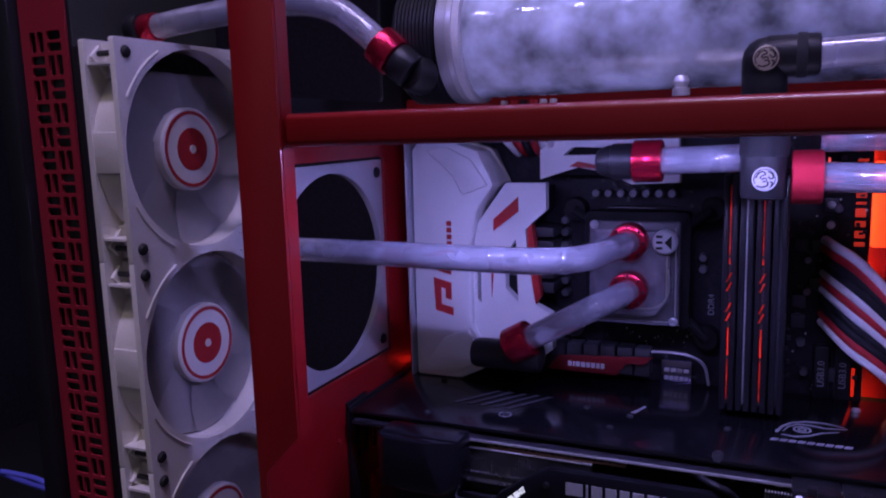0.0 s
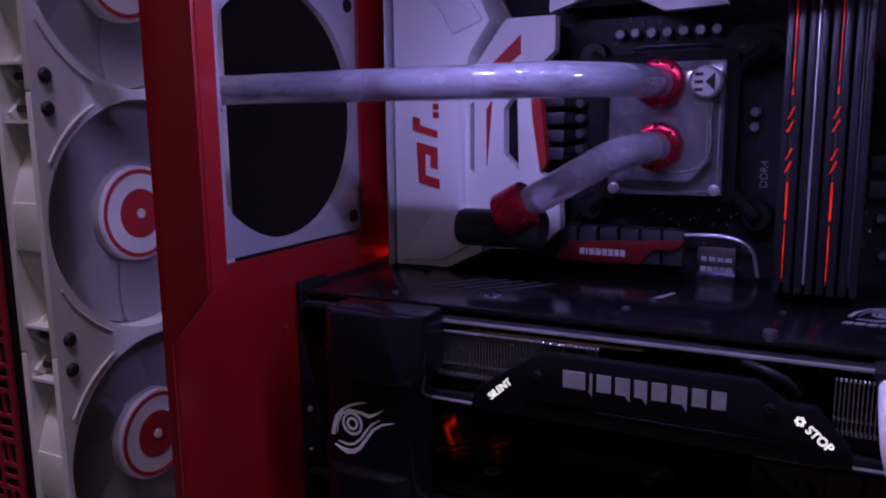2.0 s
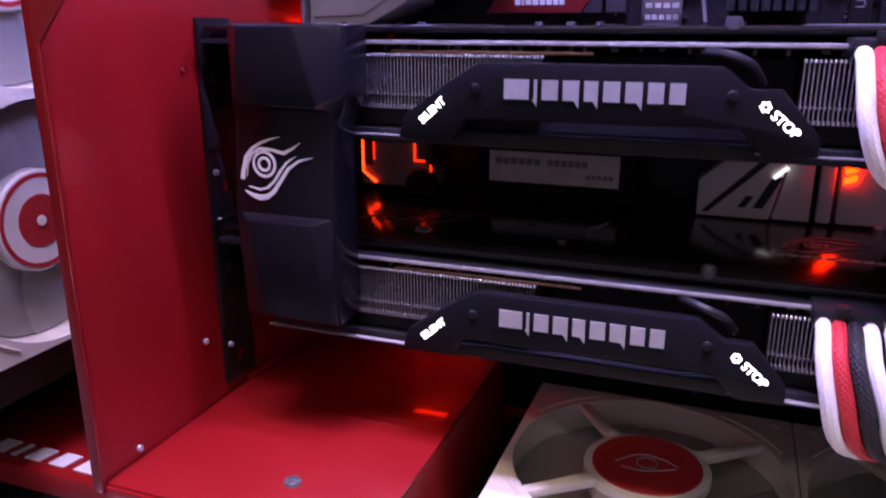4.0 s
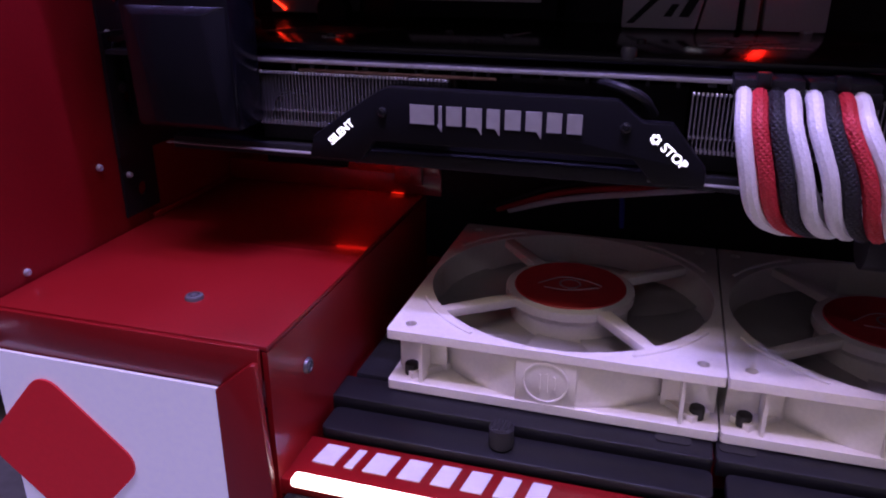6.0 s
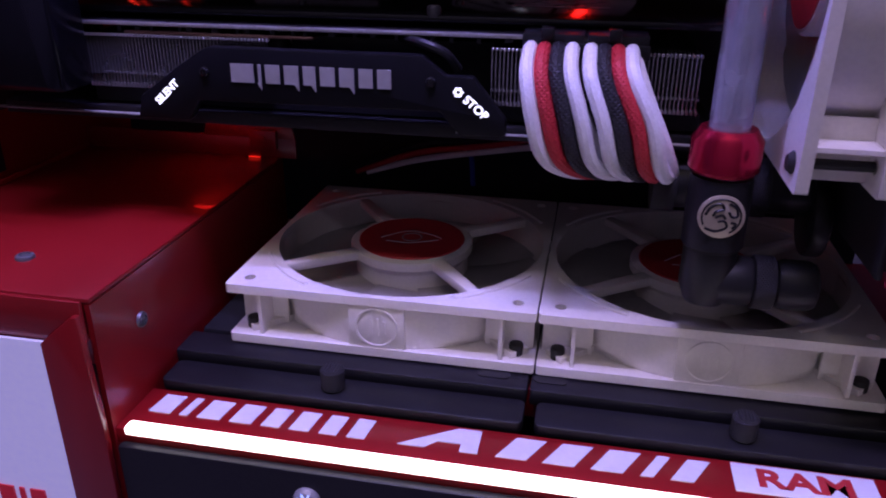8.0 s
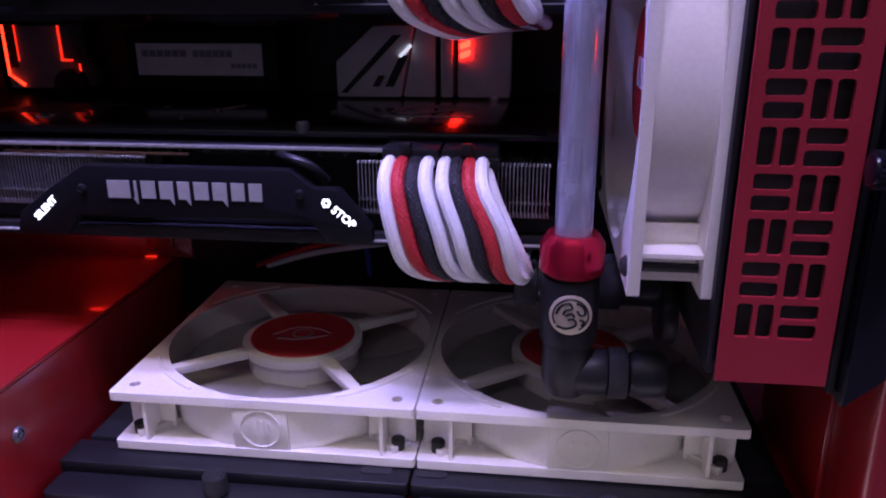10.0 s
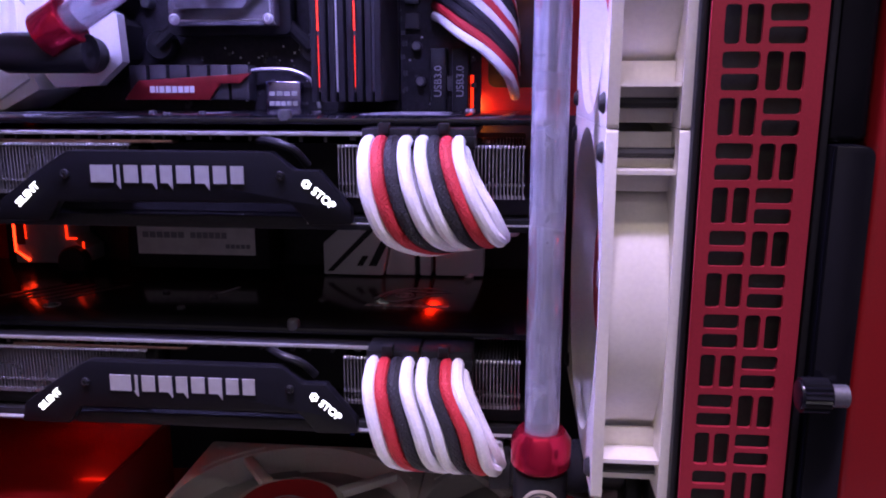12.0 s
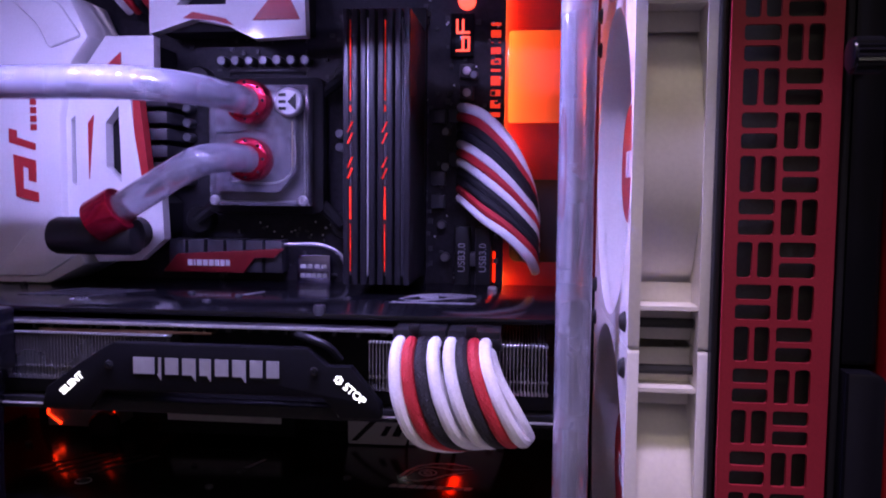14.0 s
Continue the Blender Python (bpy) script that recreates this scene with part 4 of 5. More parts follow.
RX = Matrix.Rotation(math.pi / 2, 4, "X")
lettering("lit_word", "SILENT", 3.8, LED_TEXT, fr, at(-25, -0.1, 289) @ RX @ Matrix.Rotation(radians(42), 4, "Z"), 0.25, 0.05, label="white lit word")
lettering("lit_word", "STOP", 4.1, LED_TEXT, fr, at(87.4, -0.1, 288.9) @ RX @ Matrix.Rotation(radians(-40), 4, "Z"), 0.25, 0.05, label="white lit word")
flower = [cyl((81.4 + 1.2 * math.cos(a), -0.4, 294 + 1.2 * math.sin(a)), (81.4 + 1.2 * math.cos(a), 0.1, 294 + 1.2 * math.sin(a)), 0.55, seg=10) for a in [math.pi / 3 * i for i in range(6)]]
part("lit_fan_sign", merge(*flower), LED_TEXT, fr, "white lit fan sign")
for sx in (-9.5, 72):
    screw(gpu, (sx, 0, 297), (0, -1, 0), 1.7, BLACK)
part("standoff", lathe([(0.01, 4), (2.0, 4), (2.5, 3.2), (2.5, 0)], 18, at(70, 15, 316)), CHIP, gpu)
for sx, sy in ((-85, 23), (-43, 35), (72, 53), (15, 35), (-3, 60), (22, 54), (-100, 80)):
    screw(gpu, (sx, sy, 316.9), (0, 0, 1), 1.8, CHIP)
screw(gpu, (134, 103, 316.9), (0, 0, 1), 2.4)
part("ring_print", lathe([(3.6, 0), (3.6, 0.3), (3.1, 0.3), (3.1, 0)], 24, at(-43, 35, 317)), GREY_PRINT, gpu)
part("back_print", merge(*[prism([(-78 + 8 * i, 44), (-75 + 8 * i, 44), (-57 + 8 * i, 70), (-60 + 8 * i, 70)], "z", 317.1, 317.3) for i in range(5)]), CHIP, gpu)
part("slash_print", prism([(21, 60), (24, 60), (28, 72), (26.5, 72), (24, 66)], "z", 317.1, 317.3), GREY_PRINT, gpu, "small pale slash")
eye = merge(lathe([(4.4, 0), (4.4, 0.3), (3.4, 0.3), (3.4, 0)], 28, at(107, 65, 317)), lathe([(2.2, 0), (2.2, 0.3), (1.3, 0.3), (1.3, 0)], 20, at(107, 65, 317)),
            stroke([(95, 58), (97.5, 66), (102, 73), (109, 77), (117, 77.5), (127, 74)], [1.6, 1.5, 1.3, 1.1, 0.8, 0.2], "z", 317.1, 317.4),
            stroke([(98, 60), (100.5, 67), (105, 72), (111, 72), (118, 70), (128, 72)], [0.3, 0.8, 1.0, 1.0, 0.8, 0.2], "z", 317.1, 317.4),
            stroke([(97, 55), (104, 54), (110, 57), (116, 63), (124, 67)], [0.3, 1.5, 1.4, 1.0, 0.2], "z", 317.1, 317.4))
part("eye_print", eye, GREY_PRINT, gpu, "pale eye-shaped print")
for k in range(9):
    part("back_mark", bars([3.2], 0, 3.0, "z", 92 + 4.1 * k, 46, 317.1, 317.4, 1.2), GREY_PRINT, gpu)
part("slot_bracket", plate([(13, 268), (122, 268), (122, 318), (13, 318)], [round_rect(20 + 9 * i, 25 + 9 * i, 284, 308, 1) for i in range(10)], "x", -131.5, -130), BLACK, gpu)
for z in (312, 296):
    screw(gpu, (-129.6, 20, z), (1, -0.3, 0), 2.4, BLACK)
for fx in (-52, 34, 120):
    part("cooling_fan", lathe([(0.01, 270), (12, 270), (13, 272), (38, 273), (38, 276), (0.01, 276)], 32, at(fx, 62, 0)), BLACK, gpu)
# glowing block put in for a red reflection at the socket
part("red_glint", box(127.2, 130.8, 6.6, 8.6, 312.5, 313.8), LED_RED, gpu, "tiny glowing block for a red reflection beside the power socket")
part("power_socket", merge(box(102, 121.5, -1, 14, 309.5, 314, 0.5), box(122.5, 141.5, -1, 14, 309.5, 314, 0.5), box(108, 112, -2.4, 2, 312, 316, 0.4), box(129, 133, -2.4, 2, 312, 316, 0.4)), BLACK, gpu)
copy_thing(gpu, at(0, 0, -81.3))

under = thing("indicator_light", "small red light under the fan of the lower graphics card", "light")
part("light", box(-60, -40, 84, 87, 187.4, 188.4, 0.2), LED_UNDER, under)

bridge = thing("card_bridge", "glossy black bridge between both cards with a pale eye mark", "card bridge")
part("body", prism([(-99, 208), (-101, 250), (-98, 288), (-98, 318), (-52, 318), (-52, 294), (-57, 286), (-58, 258), (-58, 208)], "y", -12, 6, 1.6), GLOSS, bridge)
part("facet", frustum([(-98.2, 317.6), (-52.4, 317.6), (-53, 294), (-58, 288), (-98.2, 288.5)], [(-91, 317.2), (-69, 317.2), (-60, 291), (-62, 290), (-94, 291)], -12.1, -17.5), GLOSS, bridge)
part("facet", frustum([(-98.5, 250), (-59, 250), (-58.6, 209), (-98.5, 209)], [(-94, 247), (-67, 247), (-62, 210), (-90, 210)], -12.1, -14.5), GLOSS, bridge)
eye = merge(lathe([(5.0, 0), (5.0, 0.4), (4.0, 0.4), (4.0, 0)], 32, at(-86.5, -12, 268.5) @ RX), lathe([(2.8, 0), (2.8, 0.4), (1.8, 0.4), (1.8, 0)], 28, at(-86.5, -12, 268.5) @ RX),
            stroke([(-96.1, 262.4), (-95.6, 265.6), (-94.0, 270.8), (-91.2, 274), (-87.8, 276.2), (-83.5, 277.8), (-79.2, 278.8)], [1.8, 1.7, 1.5, 1.2, 1.0, 0.7, 0.1], "y", -12.5, -11.9),
            stroke([(-94.2, 263.5), (-93.6, 268), (-91.6, 272), (-88, 274.2), (-83, 274), (-78, 273.0), (-74.6, 274.6), (-71, 277)], [0.3, 0.6, 0.9, 1.1, 1.0, 1.3, 0.9, 0.1], "y", -12.5, -11.9),
            stroke([(-93.6, 259.8), (-89, 258.9), (-85.6, 259.8), (-82.4, 262.6), (-80, 266), (-77, 269.6), (-73, 272.2)], [0.2, 0.7, 0.9, 1.0, 1.0, 0.7, 0.1], "y", -12.5, -11.9),
            stroke([(-95.5, 258.1), (-92.4, 256.6), (-89.2, 255.8), (-86, 256.4), (-83, 258.5), (-79.6, 263), (-76.4, 267.4), (-72, 270.4), (-66.1, 272)], [0.2, 1.2, 2.0, 1.9, 1.6, 1.3, 1.2, 0.8, 0.1], "y", -12.5, -11.9))
part("eye_print", eye, LETTER, bridge, "pale eye-shaped print")
cover = thing("slot_cover", "black perforated expansion slot covers on the side panel", "slot cover")
part("strip", plate([(14, 160), (36, 160), (36, 320), (14, 320)], [circle(26, 170 + 20 * i, 3, 12) for i in range(7)], "x", -132.6, -131.6), BLACK, cover)
for z in (178, 198, 216, 236, 257, 278):
    screw(cover, (-131.4, 18, z), (1, 0, 0), 1.4)

# things between the cards, on the board
mid = thing("slot_block", "black block with a grey printed label between the cards", "block")
part("body", box(-40, 34, 98, 124, 238, 266, 1.5), BLACK_MATT, mid)
lab = part("label_sticker", box(-34, 27, 97.2, 97.8, 245.5, 260), PALE_LABEL, mid, "grey label")
part("label_print", merge(bars([3] * 6, 0.7, 3, "y", -31, 254, 96.7, 97.0), bars([2.6] * 6, 0.6, 3, "y", -6, 254, 96.7, 97.0), bars([2] * 5, 0.6, 2, "y", 12, 249, 96.7, 97.0)), GREY_PRINT, lab)
cs = thing("chipset_heatsink", "white angular heatsink with black slashes", "heatsink")
part("cover", prism([(61, 236), (61, 252), (79, 268), (97.5, 268), (91, 236)], "y", 100, 122, 0.8), ARMOUR, cs)
part("cover", prism([(92, 236), (98.5, 268), (107, 268), (107, 236)], "y", 102, 122, 0.6), ARMOUR, cs)
part("gap_filler", box(107.2, 109.2, 104, 122, 236, 268), BLACK_MATT, cs)
part("cover", box(109.4, 115.0, 102, 122, 236, 266, 0.6), ARMOUR, cs)
part("cover", box(117.2, 141, 102.5, 122, 236, 266, 0.6), ARMOUR, cs)
part("slash", merge(prism([(63, 238), (66, 238), (92, 264), (88, 264)], "y", 99.2, 99.8), prism([(78, 241), (81, 241), (84, 246), (81, 246)], "y", 99.2, 99.8), prism([(84, 241), (88, 241), (95, 255), (91, 255)], "y", 99.2, 99.8)), BLACK, cs)
part("slash", prism([(90.6, 255), (91.6, 254), (97, 259), (96, 260)], "y", 99.0, 99.7), LED_DIM, cs, "small lit bar")
# faint red light in this gap, painted as a dark red strip
part("gap_filler", box(115.2, 117.0, 110, 122, 236, 266), DARK_RED, cs, "dark red strip for the faint red light in the gap")
for k in range(5):
    part("light_bar", prism([(118.2, 253.4 + 4.2 * k), (122.8, 255.0 + 4.2 * k), (122.8, 257.4 + 4.2 * k), (118.2, 255.8 + 4.2 * k)], "y", 101.4, 102.4), LED_SPOT, cs, "slanted red light bar")
au = thing("audio_cover", "pale audio cover outlined by red light lines", "board cover")
part("cover", prism([(-104, 238), (-104, 268), (-74, 268), (-73, 252), (-66, 246), (-66, 238)], "y", 102, 122, 0.8), LABEL, au)
part("light_line", merge(box(-103.6, -102.6, 101.2, 101.8, 244, 268), prism([(-103.6, 244.6), (-102.6, 244.6), (-95.5, 240), (-96.4, 239)], "y", 101.2, 101.8)), LED_LINE, au, "amber-red light line")
part("light_line", box(-97.2, -96.7, 101.4, 101.8, 251, 268), LED_RED, au)
part("side_band", box(-102.2, -97.6, 101.5, 101.8, 248, 268), DARK_RED, au, "dark red band")
part("jack_cap", lathe([(0.01, 6), (7, 5.6), (8, 4.4), (8, 0)], 24, at(-70, 101.5, 240) @ Matrix.Rotation(math.pi / 2, 4, "X")), BLACK, au)
part("light_line", merge(box(-74.8, -74.0, 101.2, 101.8, 252, 268), box(-74.8, -69, 101.2, 101.8, 251.3, 252.1), box(-66.2, -65.4, 101.2, 101.8, 238, 250)), LED_RED, au)
glowstrip = thing("edge_light_strip", "orange-red light strip behind the board edge", "light strip")
for z0, z1 in ((304, 322), (378, 474)):
    part("strip", box(135.4, 137.2, 128.5, 131, z0, z1), LED_ORANGE, glowstrip)
# added glowing plate: the strip's light as it falls on the wall
part("wall_glow", prism(round_rect(139.5, 180, 402, 450, 1.5), "y", 135.2, 136.4, 0.3), WALL_GLOW, glowstrip, "glowing plate standing in for orange light on the back wall")
blkr = thing("cable_port", "dark rubber cable port in the red back wall", "cable port")
part("grommet", prism(round_rect(141, 182, 328, 372, 4), "y", 135.5, 138, 0.8), RUBBER, blkr)

# ---- sleeved cables ----
def strand(cable, pts, mat, r=2.4):
    part("strand", sweep(pts, r, 10, 7), mat, cable)


def power_cable(dz, droop, label):
    """Eight looped strands and the four that lie behind them; dz: height above the upper card's, droop: how far the loop sags more."""
    c = thing("power_cable", label, "cable", "card power cables")
    cols = [S_WHITE, S_RED, S_BLACK, S_WHITE, S_WHITE, S_BLACK, S_RED, S_WHITE]
    xs = [105.2, 109.5, 113.9, 118.3, 124.1, 128.3, 132.5, 136.7]
    for i, (x, m) in enumerate(zip(xs, cols)):
        e = i / 7
        s = droop * (0.35 + 0.65 * e)
        strand(c, [(x, 4, 309.5 + dz), (x - 0.3, -6, 309 + dz), (x - 0.2 + 1.2 * e, -13.5, 303 + dz), (x + 1.4 + 3.9 * e + 0.5 * s, -16.5, 292 - 0.4 * s + dz), (x + 6 + 5 * e, -15, 281 - 1 * (1 - e) - 0.8 * s + dz),
                   (x + 13 + 1 * e, -9, 274 + 2.5 * e - s + dz), (x + 23 - 8 * e, 2, 270.5 + 5 * e - s + dz), (140 + 11 * e, 14, 272 + 4 * e - 0.6 * s + dz), (150 + 6 * e, 34, 272 + dz)], m)
    for i, x in ((0, 107), (3, 117), (4, 125.8), (7, 137.4)):
        e = i / 7
        s = droop * (0.35 + 0.65 * e)
        strand(c, [(x, 6, 308 + dz), (x + 0.6, -2, 306 + dz), (x + 2 + 2 * e, -8, 298 + dz), (x + 7 + 4 * e, -10, 286 - 0.6 * s + dz), (x + 14 + 1 * e, -5, 277 - s + dz), (x + 22 - 9 * e, 5, 274 + 3 * e - s + dz), (148 + i * 0.6, 18, 275 + dz)], S_WHITE)
    part("plug", merge(box(102.5, 121.8, -2, 6, 307, 311.5, 0.6), box(122.6, 142, -2, 6, 307, 311.5, 0.6)), BLACK, c, "pair of black plugs").location.z = dz * MM
    return c


power_cable(0, 0, "looped white, red and black sleeved power cable of the upper card")
power_cable(-81.3, 4.5, "sagging white, red and black sleeved power cable of the lower card")
main = thing("main_cable", "thick bundle of white, red and black sleeved strands", "cable")
for i, m in enumerate([S_WHITE, S_RED, S_BLACK, S_BLACK, S_WHITE, S_RED, S_WHITE, S_BLACK, S_BLACK, S_RED, S_WHITE]):
    f = i / 10
    strand(main, [(116, 118, 408 - 46 * f), (121, 104, 406 - 47 * f), (130, 94 - 1.5 * math.sin(3.1 * f), 401 - 49 * f), (142, 90, 388 - 44 * f), (151 + 2 * math.sin(3 * f), 95, 370 - 36 * f), (154, 108, 356 - 28 * f), (155, 128, 350 - 26 * f)], m, 2.5)
topc = thing("processor_cable", "white, red and black sleeved cable above the heatsink", "cable")
for i, m in enumerate([S_WHITE, S_RED, S_BLACK, S_RED, S_WHITE, S_WHITE]):
    strand(topc, [(-58 + 4.6 * i, 112, 458), (-58 + 4.8 * i, 100, 462), (-62 + 6.2 * i, 91, 472), (-60 + 6.0 * i, 92, 490)], m, 2.2)

# ---- water loop ----
loop = thing("coolant_tube", "milky rigid tube bending into the water block", "tube", "coolant tubes")
part("tube", sweep([(-185, 20, 408), (-120, 18, 408), (-40, 15, 407.5), (-14, 17, 407.5), (0, 27, 407.5), (8, 45, 408), (12, 66, 408), (14.5, 86, 408)], 6.9, 20, 8), TUBE, loop)
part("joint", cyl((-189, 20, 408), (-183, 20, 408), 7.5, seg=28, b=0.8), CLEAR, loop)
loop = thing("coolant_tube", "short milky rigid tube with a red collar", "tube", "coolant tubes")
part("tube", sweep([(14.5, 86, 380), (12, 67, 380), (5, 54, 378), (-8, 52, 371), (-22, 54, 363), (-40, 56, 353)], 6.9, 20, 8), TUBE, loop)
d = Vector((-20, 1, -11)).normalized()
p = Vector((-34, 56, 356.5))
part("collar", cyl(p, p + d * 15, 10.6, seg=32, b=1.2), RED_ANO, loop, "red anodised collar")
part("fitting_body", merge(cyl((-72, 62, 343), (-29, 62, 343), 8.8, seg=28, b=3.5), cyl((-45, 62, 343), (-45, 90, 343), 8.4, seg=24)), BLACK, loop)
loop = thing("coolant_tube", "milky vertical tube in a red collar and black fitting", "tube", "coolant tubes")
part("tube", sweep([(167, -11, 200), (167, -11, 300), (167, -11, 420), (167, -11, 640)], 6.2, 20, 4), TUBE, loop)
part("collar", lathe([(6.4, 208.5), (8.4, 208.5), (10.7, 205), (10.7, 196), (9.5, 194.6), (6.4, 194.6)], 36, at(167, -11, 0)), RED_ANO, loop, "red anodised collar")
part("fitting_body", merge(lathe([(0.01, 193.5), (9.3, 193.5), (9.7, 192), (9.7, 171), (8.6, 169.5), (8.6, 156), (6.6, 150.5), (0.01, 149.5)], 32, at(167, -11, 0)),
                           cyl((167, -11, 158), (181, -11, 158), 8.2, seg=28, b=1.5)), BLACK, loop)
part("lock_ring", cyl((181, -11, 158), (187.5, -11, 158), 8.9, seg=32, b=0.6), KNURL_BLACK, loop, "knurled black ring")
part("fitting_end", cyl((187.5, -11, 158), (201, -11, 158), 8.2, seg=28, b=3), BLACK, loop)
part("fitting_body", merge(cyl((150, 14, 182), (200, 14, 182), 8.6, seg=28, b=1.2), cyl((200, 14, 172), (206, 14, 172), 13, seg=28, b=1.2)), BLACK, loop)
for rx in (148, 178):
    part("lock_ring", cyl((rx, 14, 182), (rx + 8, 14, 182), 10.2, seg=32, b=0.6), KNURL_BLACK, loop, "knurled black ring")


def emblem_disc(parent, m, mat, label=""):
    """Round plate with dark scrolls, facing +z, 6.2 mm in radius."""
    disc = part("emblem", moved(lathe([(0.01, 0.3), (5.9, 0.3), (6.2, 0.1), (6.2, -0.6)], 36, Matrix.Identity(4)), m), mat, parent, label)
    bits = [sweep([(5.1 * math.cos(a), 5.1 * math.sin(a), 0.2) for a in [radians(-60 + 15 * k) for k in range(19)]], 0.3, 6, 2)]
    for path in ([(-4.0, -3.4), (-1.2, -4.2), (1.6, -3.0), (1.0, -1.2), (-0.8, -1.4)], [(-4.2, 0.4), (-3.0, 2.8), (-0.6, 3.8), (0.4, 2.2), (-1.4, 1.6), (-2.2, 0.2)],
                 [(1.6, 4.0), (3.6, 2.8), (4.2, 0.6), (2.8, 0.2), (1.8, 1.6)], [(-1.6, -0.2), (0.2, 0.6), (1.2, -0.4)], [(2.6, -1.4), (4.0, -1.8), (3.2, -3.2)]):
        bits.append(sweep([(u, v, 0.2) for u, v in path], 0.42, 6, 4))
    part("scroll_print", moved(merge(*bits), m), BLACK, disc, "black scroll lines")
    return disc


emblem_disc(loop, at(167, -20.7, 183) @ RX @ Matrix.Scale(1.12, 4), GOLD, "pale round scroll emblem")

res = thing("reservoir", "large glass cylinder reservoir with pale cloudy coolant", "reservoir")
RY = Matrix.Rotation(math.pi / 2, 4, "Y")
part("glass", lathe([(31, 0), (31, 274)], 64, at(-54, 42, 521) @ RY), COOLANT, res, "clear cylinder full of cloudy pale blue coolant")
grooves = [(31.2, 0), (33.0, 0.4)]
for k in range(7):
    grooves += [(33.4, 0.7 + 0.8 * k), (33.4, 1.1 + 0.8 * k), (33.0, 1.25 + 0.8 * k), (33.0, 1.4 + 0.8 * k)]
part("end_ring", lathe(grooves + [(33.4, 6.5), (33.4, 9.2), (32.9, 9.4)], 72, at(-68, 42, 521) @ RY), ALU, res, "grooved silver ring")
part("knurled_band", lathe([(32.8, 9.4), (33.5, 9.6), (33.5, 13.4), (31.2, 14)], 72, at(-68, 42, 521) @ RY), KNURL, res, "knurled silver band")
ribs = [(0.01, 0), (31, 0), (33, 2)]
for k in range(10):
    ribs += [(33, 2.4 + 2.1 * k), (33, 3.6 + 2.1 * k), (32.4, 3.8 + 2.1 * k), (32.4, 4.3 + 2.1 * k)]
part("end_cap", lathe(ribs + [(33, 24), (0.01, 24)], 64, at(-92.4, 42, 521) @ RY), BLACK, res, "black ribbed end cap")
part("end_cap", lathe([(0.01, 0), (33, 0), (33, 24), (0.01, 24)], 48, at(220.4, 42, 521) @ RY), BLACK, res)
el = thing("elbow_fitting", "black angled fittings with white emblems joining clear tubes", "fitting")
part("upper_elbow", merge(cyl((85, 5, 468), (85, 5, 499), 9.0, seg=28, b=1), lathe([(0.01, 9), (3.4, 8.4), (6.4, 6.4), (8.4, 3.4), (9, 0), (9, -6)], 28, at(85, 5, 499)), cyl((85, 5, 500), (106, 5, 500), 8.6, seg=28, b=1.4)), BLACK, el)
part("lock_ring", cyl((97, 5, 500), (101, 5, 500), 9.1, seg=32, b=0.5), KNURL_BLACK, el, "knurled black ring")
part("lower_body", cyl((86, 5, 470), (86, 5, 441), 9.4, seg=28, b=1.6), BLACK, el)
part("lock_ring", cyl((86, 5, 459), (86, 5, 470), 9.9, seg=36, b=0.6), KNURL_BLACK, el, "knurled black ring")
part("washer", lathe([(9.6, 0), (13, 0), (13, 1), (9.6, 1)], 32, at(86, 5, 469.8)), STEEL, el)
emblem_disc(el, at(85.6, -4.4, 499) @ RX @ Matrix.Scale(0.8, 4), GOLD, "pale gold scroll emblem")
emblem_disc(el, at(86.6, -5.0, 450) @ RX @ Matrix.Scale(0.8, 4), LABEL, "white scroll emblem")
part("collar", cyl((97, 8, 450), (109, 8, 450), 11.4, seg=32, b=0.8), KNURL_RED, el, "knurled red collar")
part("tube", sweep([(106, 5, 500), (150, 5, 501), (240, 5, 502)], 6.5, 18, 3), TUBE, el)
part("tube", sweep([(109, 8, 450), (150, 8, 449), (240, 8, 448)], 6.2, 18, 3), TUBE, el)
part("tube", sweep([(43, 14, 457), (60, 14, 457.4), (78, 14, 458)], 6.2, 18, 3), TUBE, el)
part("collar", cyl((30, 14, 457), (43, 14, 457), 9.8, seg=32, b=0.8), RED_ANO, el, "red anodised collar")
part("fitting_end", merge(cyl((20, 14, 457), (30, 14, 457), 8.4, seg=28, b=0.6), cyl((12.5, 14, 457), (20.4, 14, 457), 5.4, 8.4, seg=28, b=2.0)), BLACK, el)
part("tube", sweep([(108, 22, 466), (150, 22, 466), (240, 22, 466)], 6.2, 18, 3), TUBE, el)
plug = thing("drain_plug", "small polished steel ball plug under the reservoir", "plug")
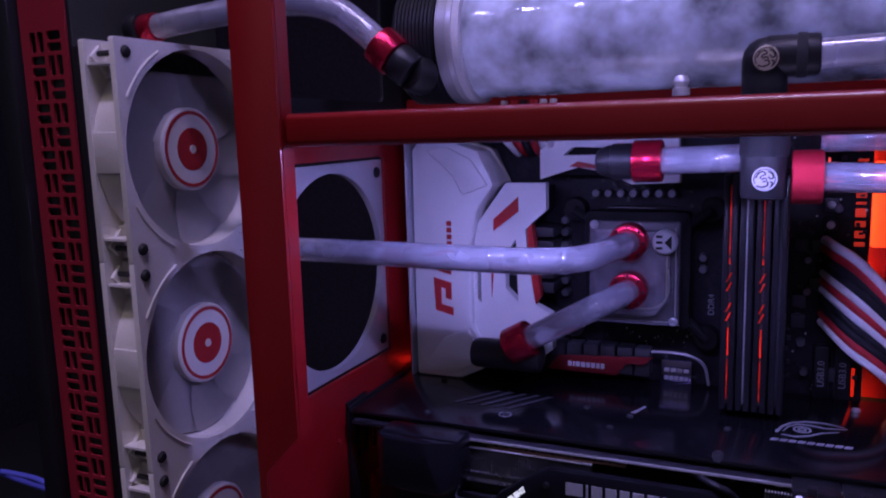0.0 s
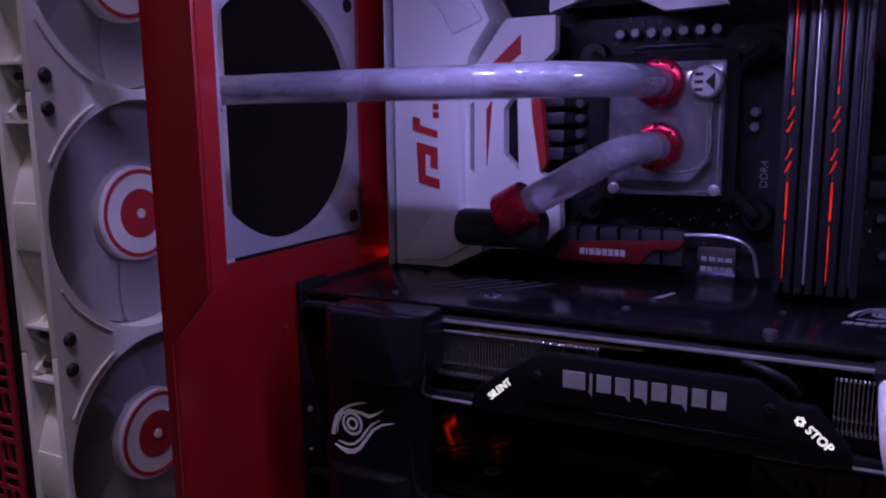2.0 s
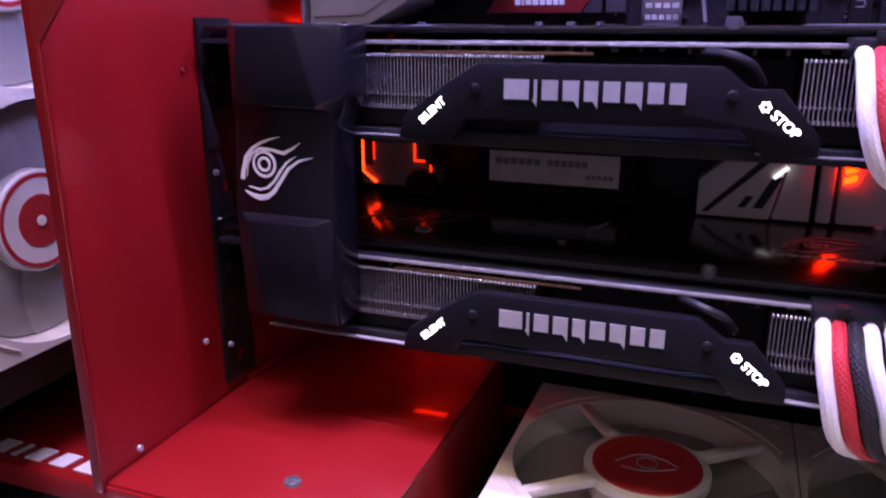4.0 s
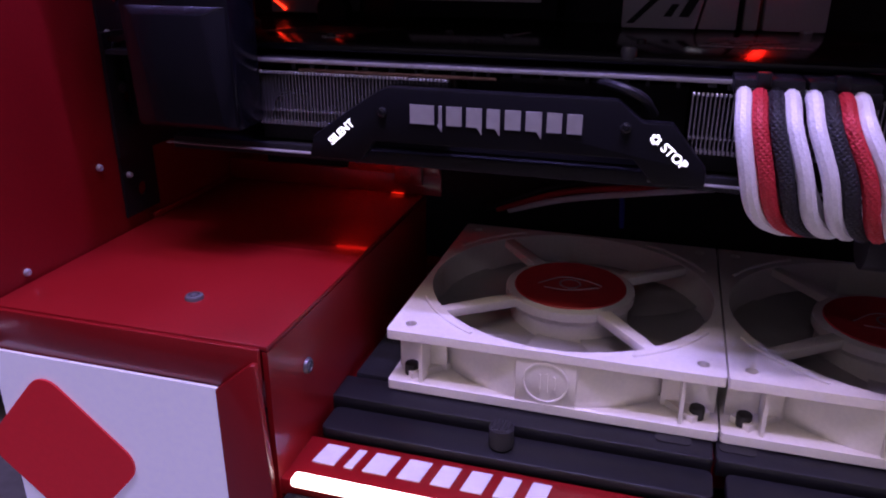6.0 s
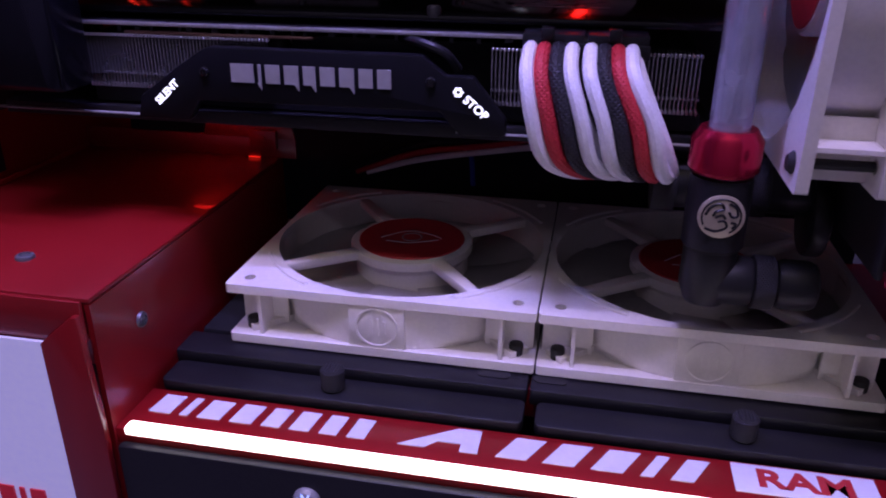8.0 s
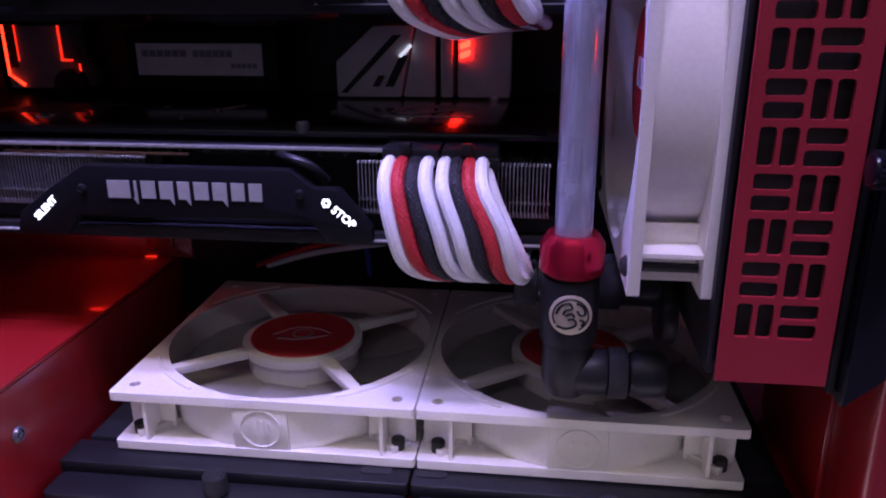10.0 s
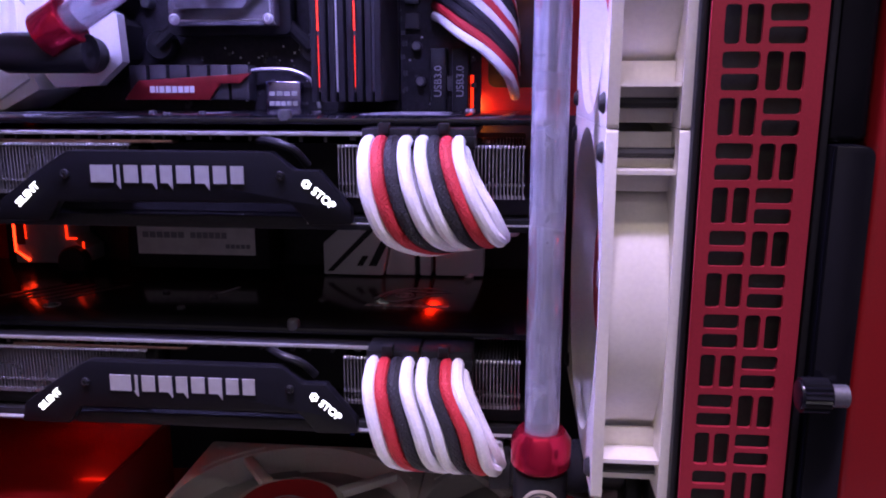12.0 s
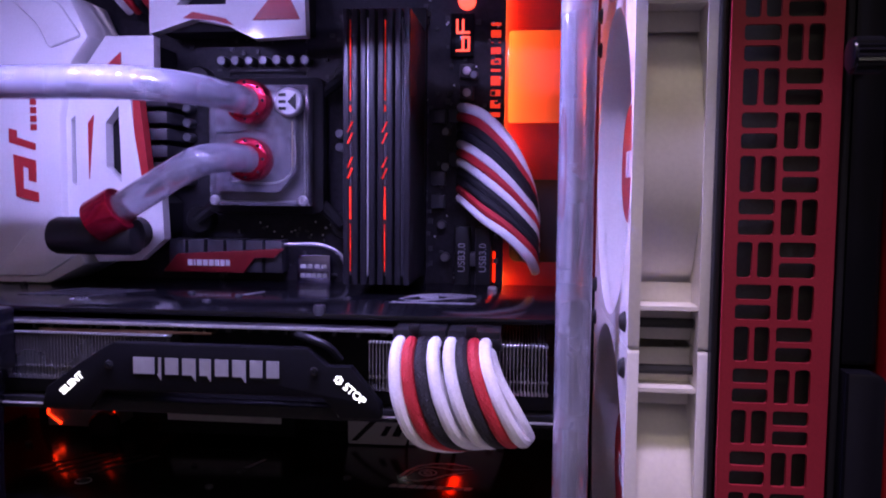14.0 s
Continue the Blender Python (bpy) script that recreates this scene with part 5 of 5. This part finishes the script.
part("ball", lathe([(0.01, 9), (2.6, 8.4), (3.6, 6), (2.6, 3.6), (3.8, 3), (3.8, 0)], 20, at(51, 10, 486)), STEEL, plug)
tl = thing("upper_tube", "milky tube bending down into a red-collared black elbow", "tube")
part("tube", sweep([(-237, 0, 537), (-200, 0, 540), (-146, 0, 542), (-120, 0, 537), (-104, 1, 526), (-90, 2, 513)], 7.0, 18, 7), TUBE, tl)
part("collar", cyl((-95, 1.5, 518), (-86, 2, 510), 10.4, seg=32, b=1), RED_ANO, tl, "red anodised collar")
part("fitting_end", merge(cyl((-86, 2, 510), (-77, 3, 502.5), 9.2, seg=28, b=1.5), cyl((-79, 2, 503), (-74, 14, 500), 9.4, seg=28, b=3)), BLACK, tl)
part("fitting_end", cyl((-255, 0, 536), (-246, 0, 536.5), 9.5, seg=24, b=2), BLACK, tl)
part("collar", cyl((-246, 0, 536.5), (-236, 0, 537), 8.2, seg=24, b=1), RED_ANO, tl, "red anodised collar")
ut = thing("side_tube", "thin clear upright tube behind the red post", "tube")
part("tube", sweep([(-160, -20, 520), (-161, -20, 480), (-161, -20, 440), (-162, -16, 424), (-170, 0, 411), (-186, 20, 408)], 5.2, 14, 6), CLEAR, ut)
part("cap", cyl((-160, -20, 518), (-160, -20, 530), 6, seg=20, b=1), RED_ANO, ut)
loose = thing("loose_cable", "blue-sleeved cable arching up from the table top", "cable")
part("strand", sweep([(-690, 260, 52), (-705, 225, 80), (-713, 200, 103), (-676, 200, 105), (-640, 200, 102), (-600, 205, 78), (-560, 212, 51)], 3, 10, 6), material("blue_sleeve", (0.16, 0.18, 0.85), 0.4), loose)

hidden = thing("lower_cable", "thin red and white sleeved wires behind the bottom fans", "cable")
for i, m in enumerate([S_WHITE, S_RED, S_BLACK]):
    strand(hidden, [(10 - 6 * i, 128, 140), (40, 124, 150 + 4 * i), (78, 120, 158 + 3 * i), (112, 118, 164 + 5 * i)], m, 1.6)
strand(hidden, [(44, 128, 176), (56, 124, 172), (66, 122, 158), (68, 124, 138)], material("blue_wire", (0.03, 0.05, 0.35), 0.5), 1.3)
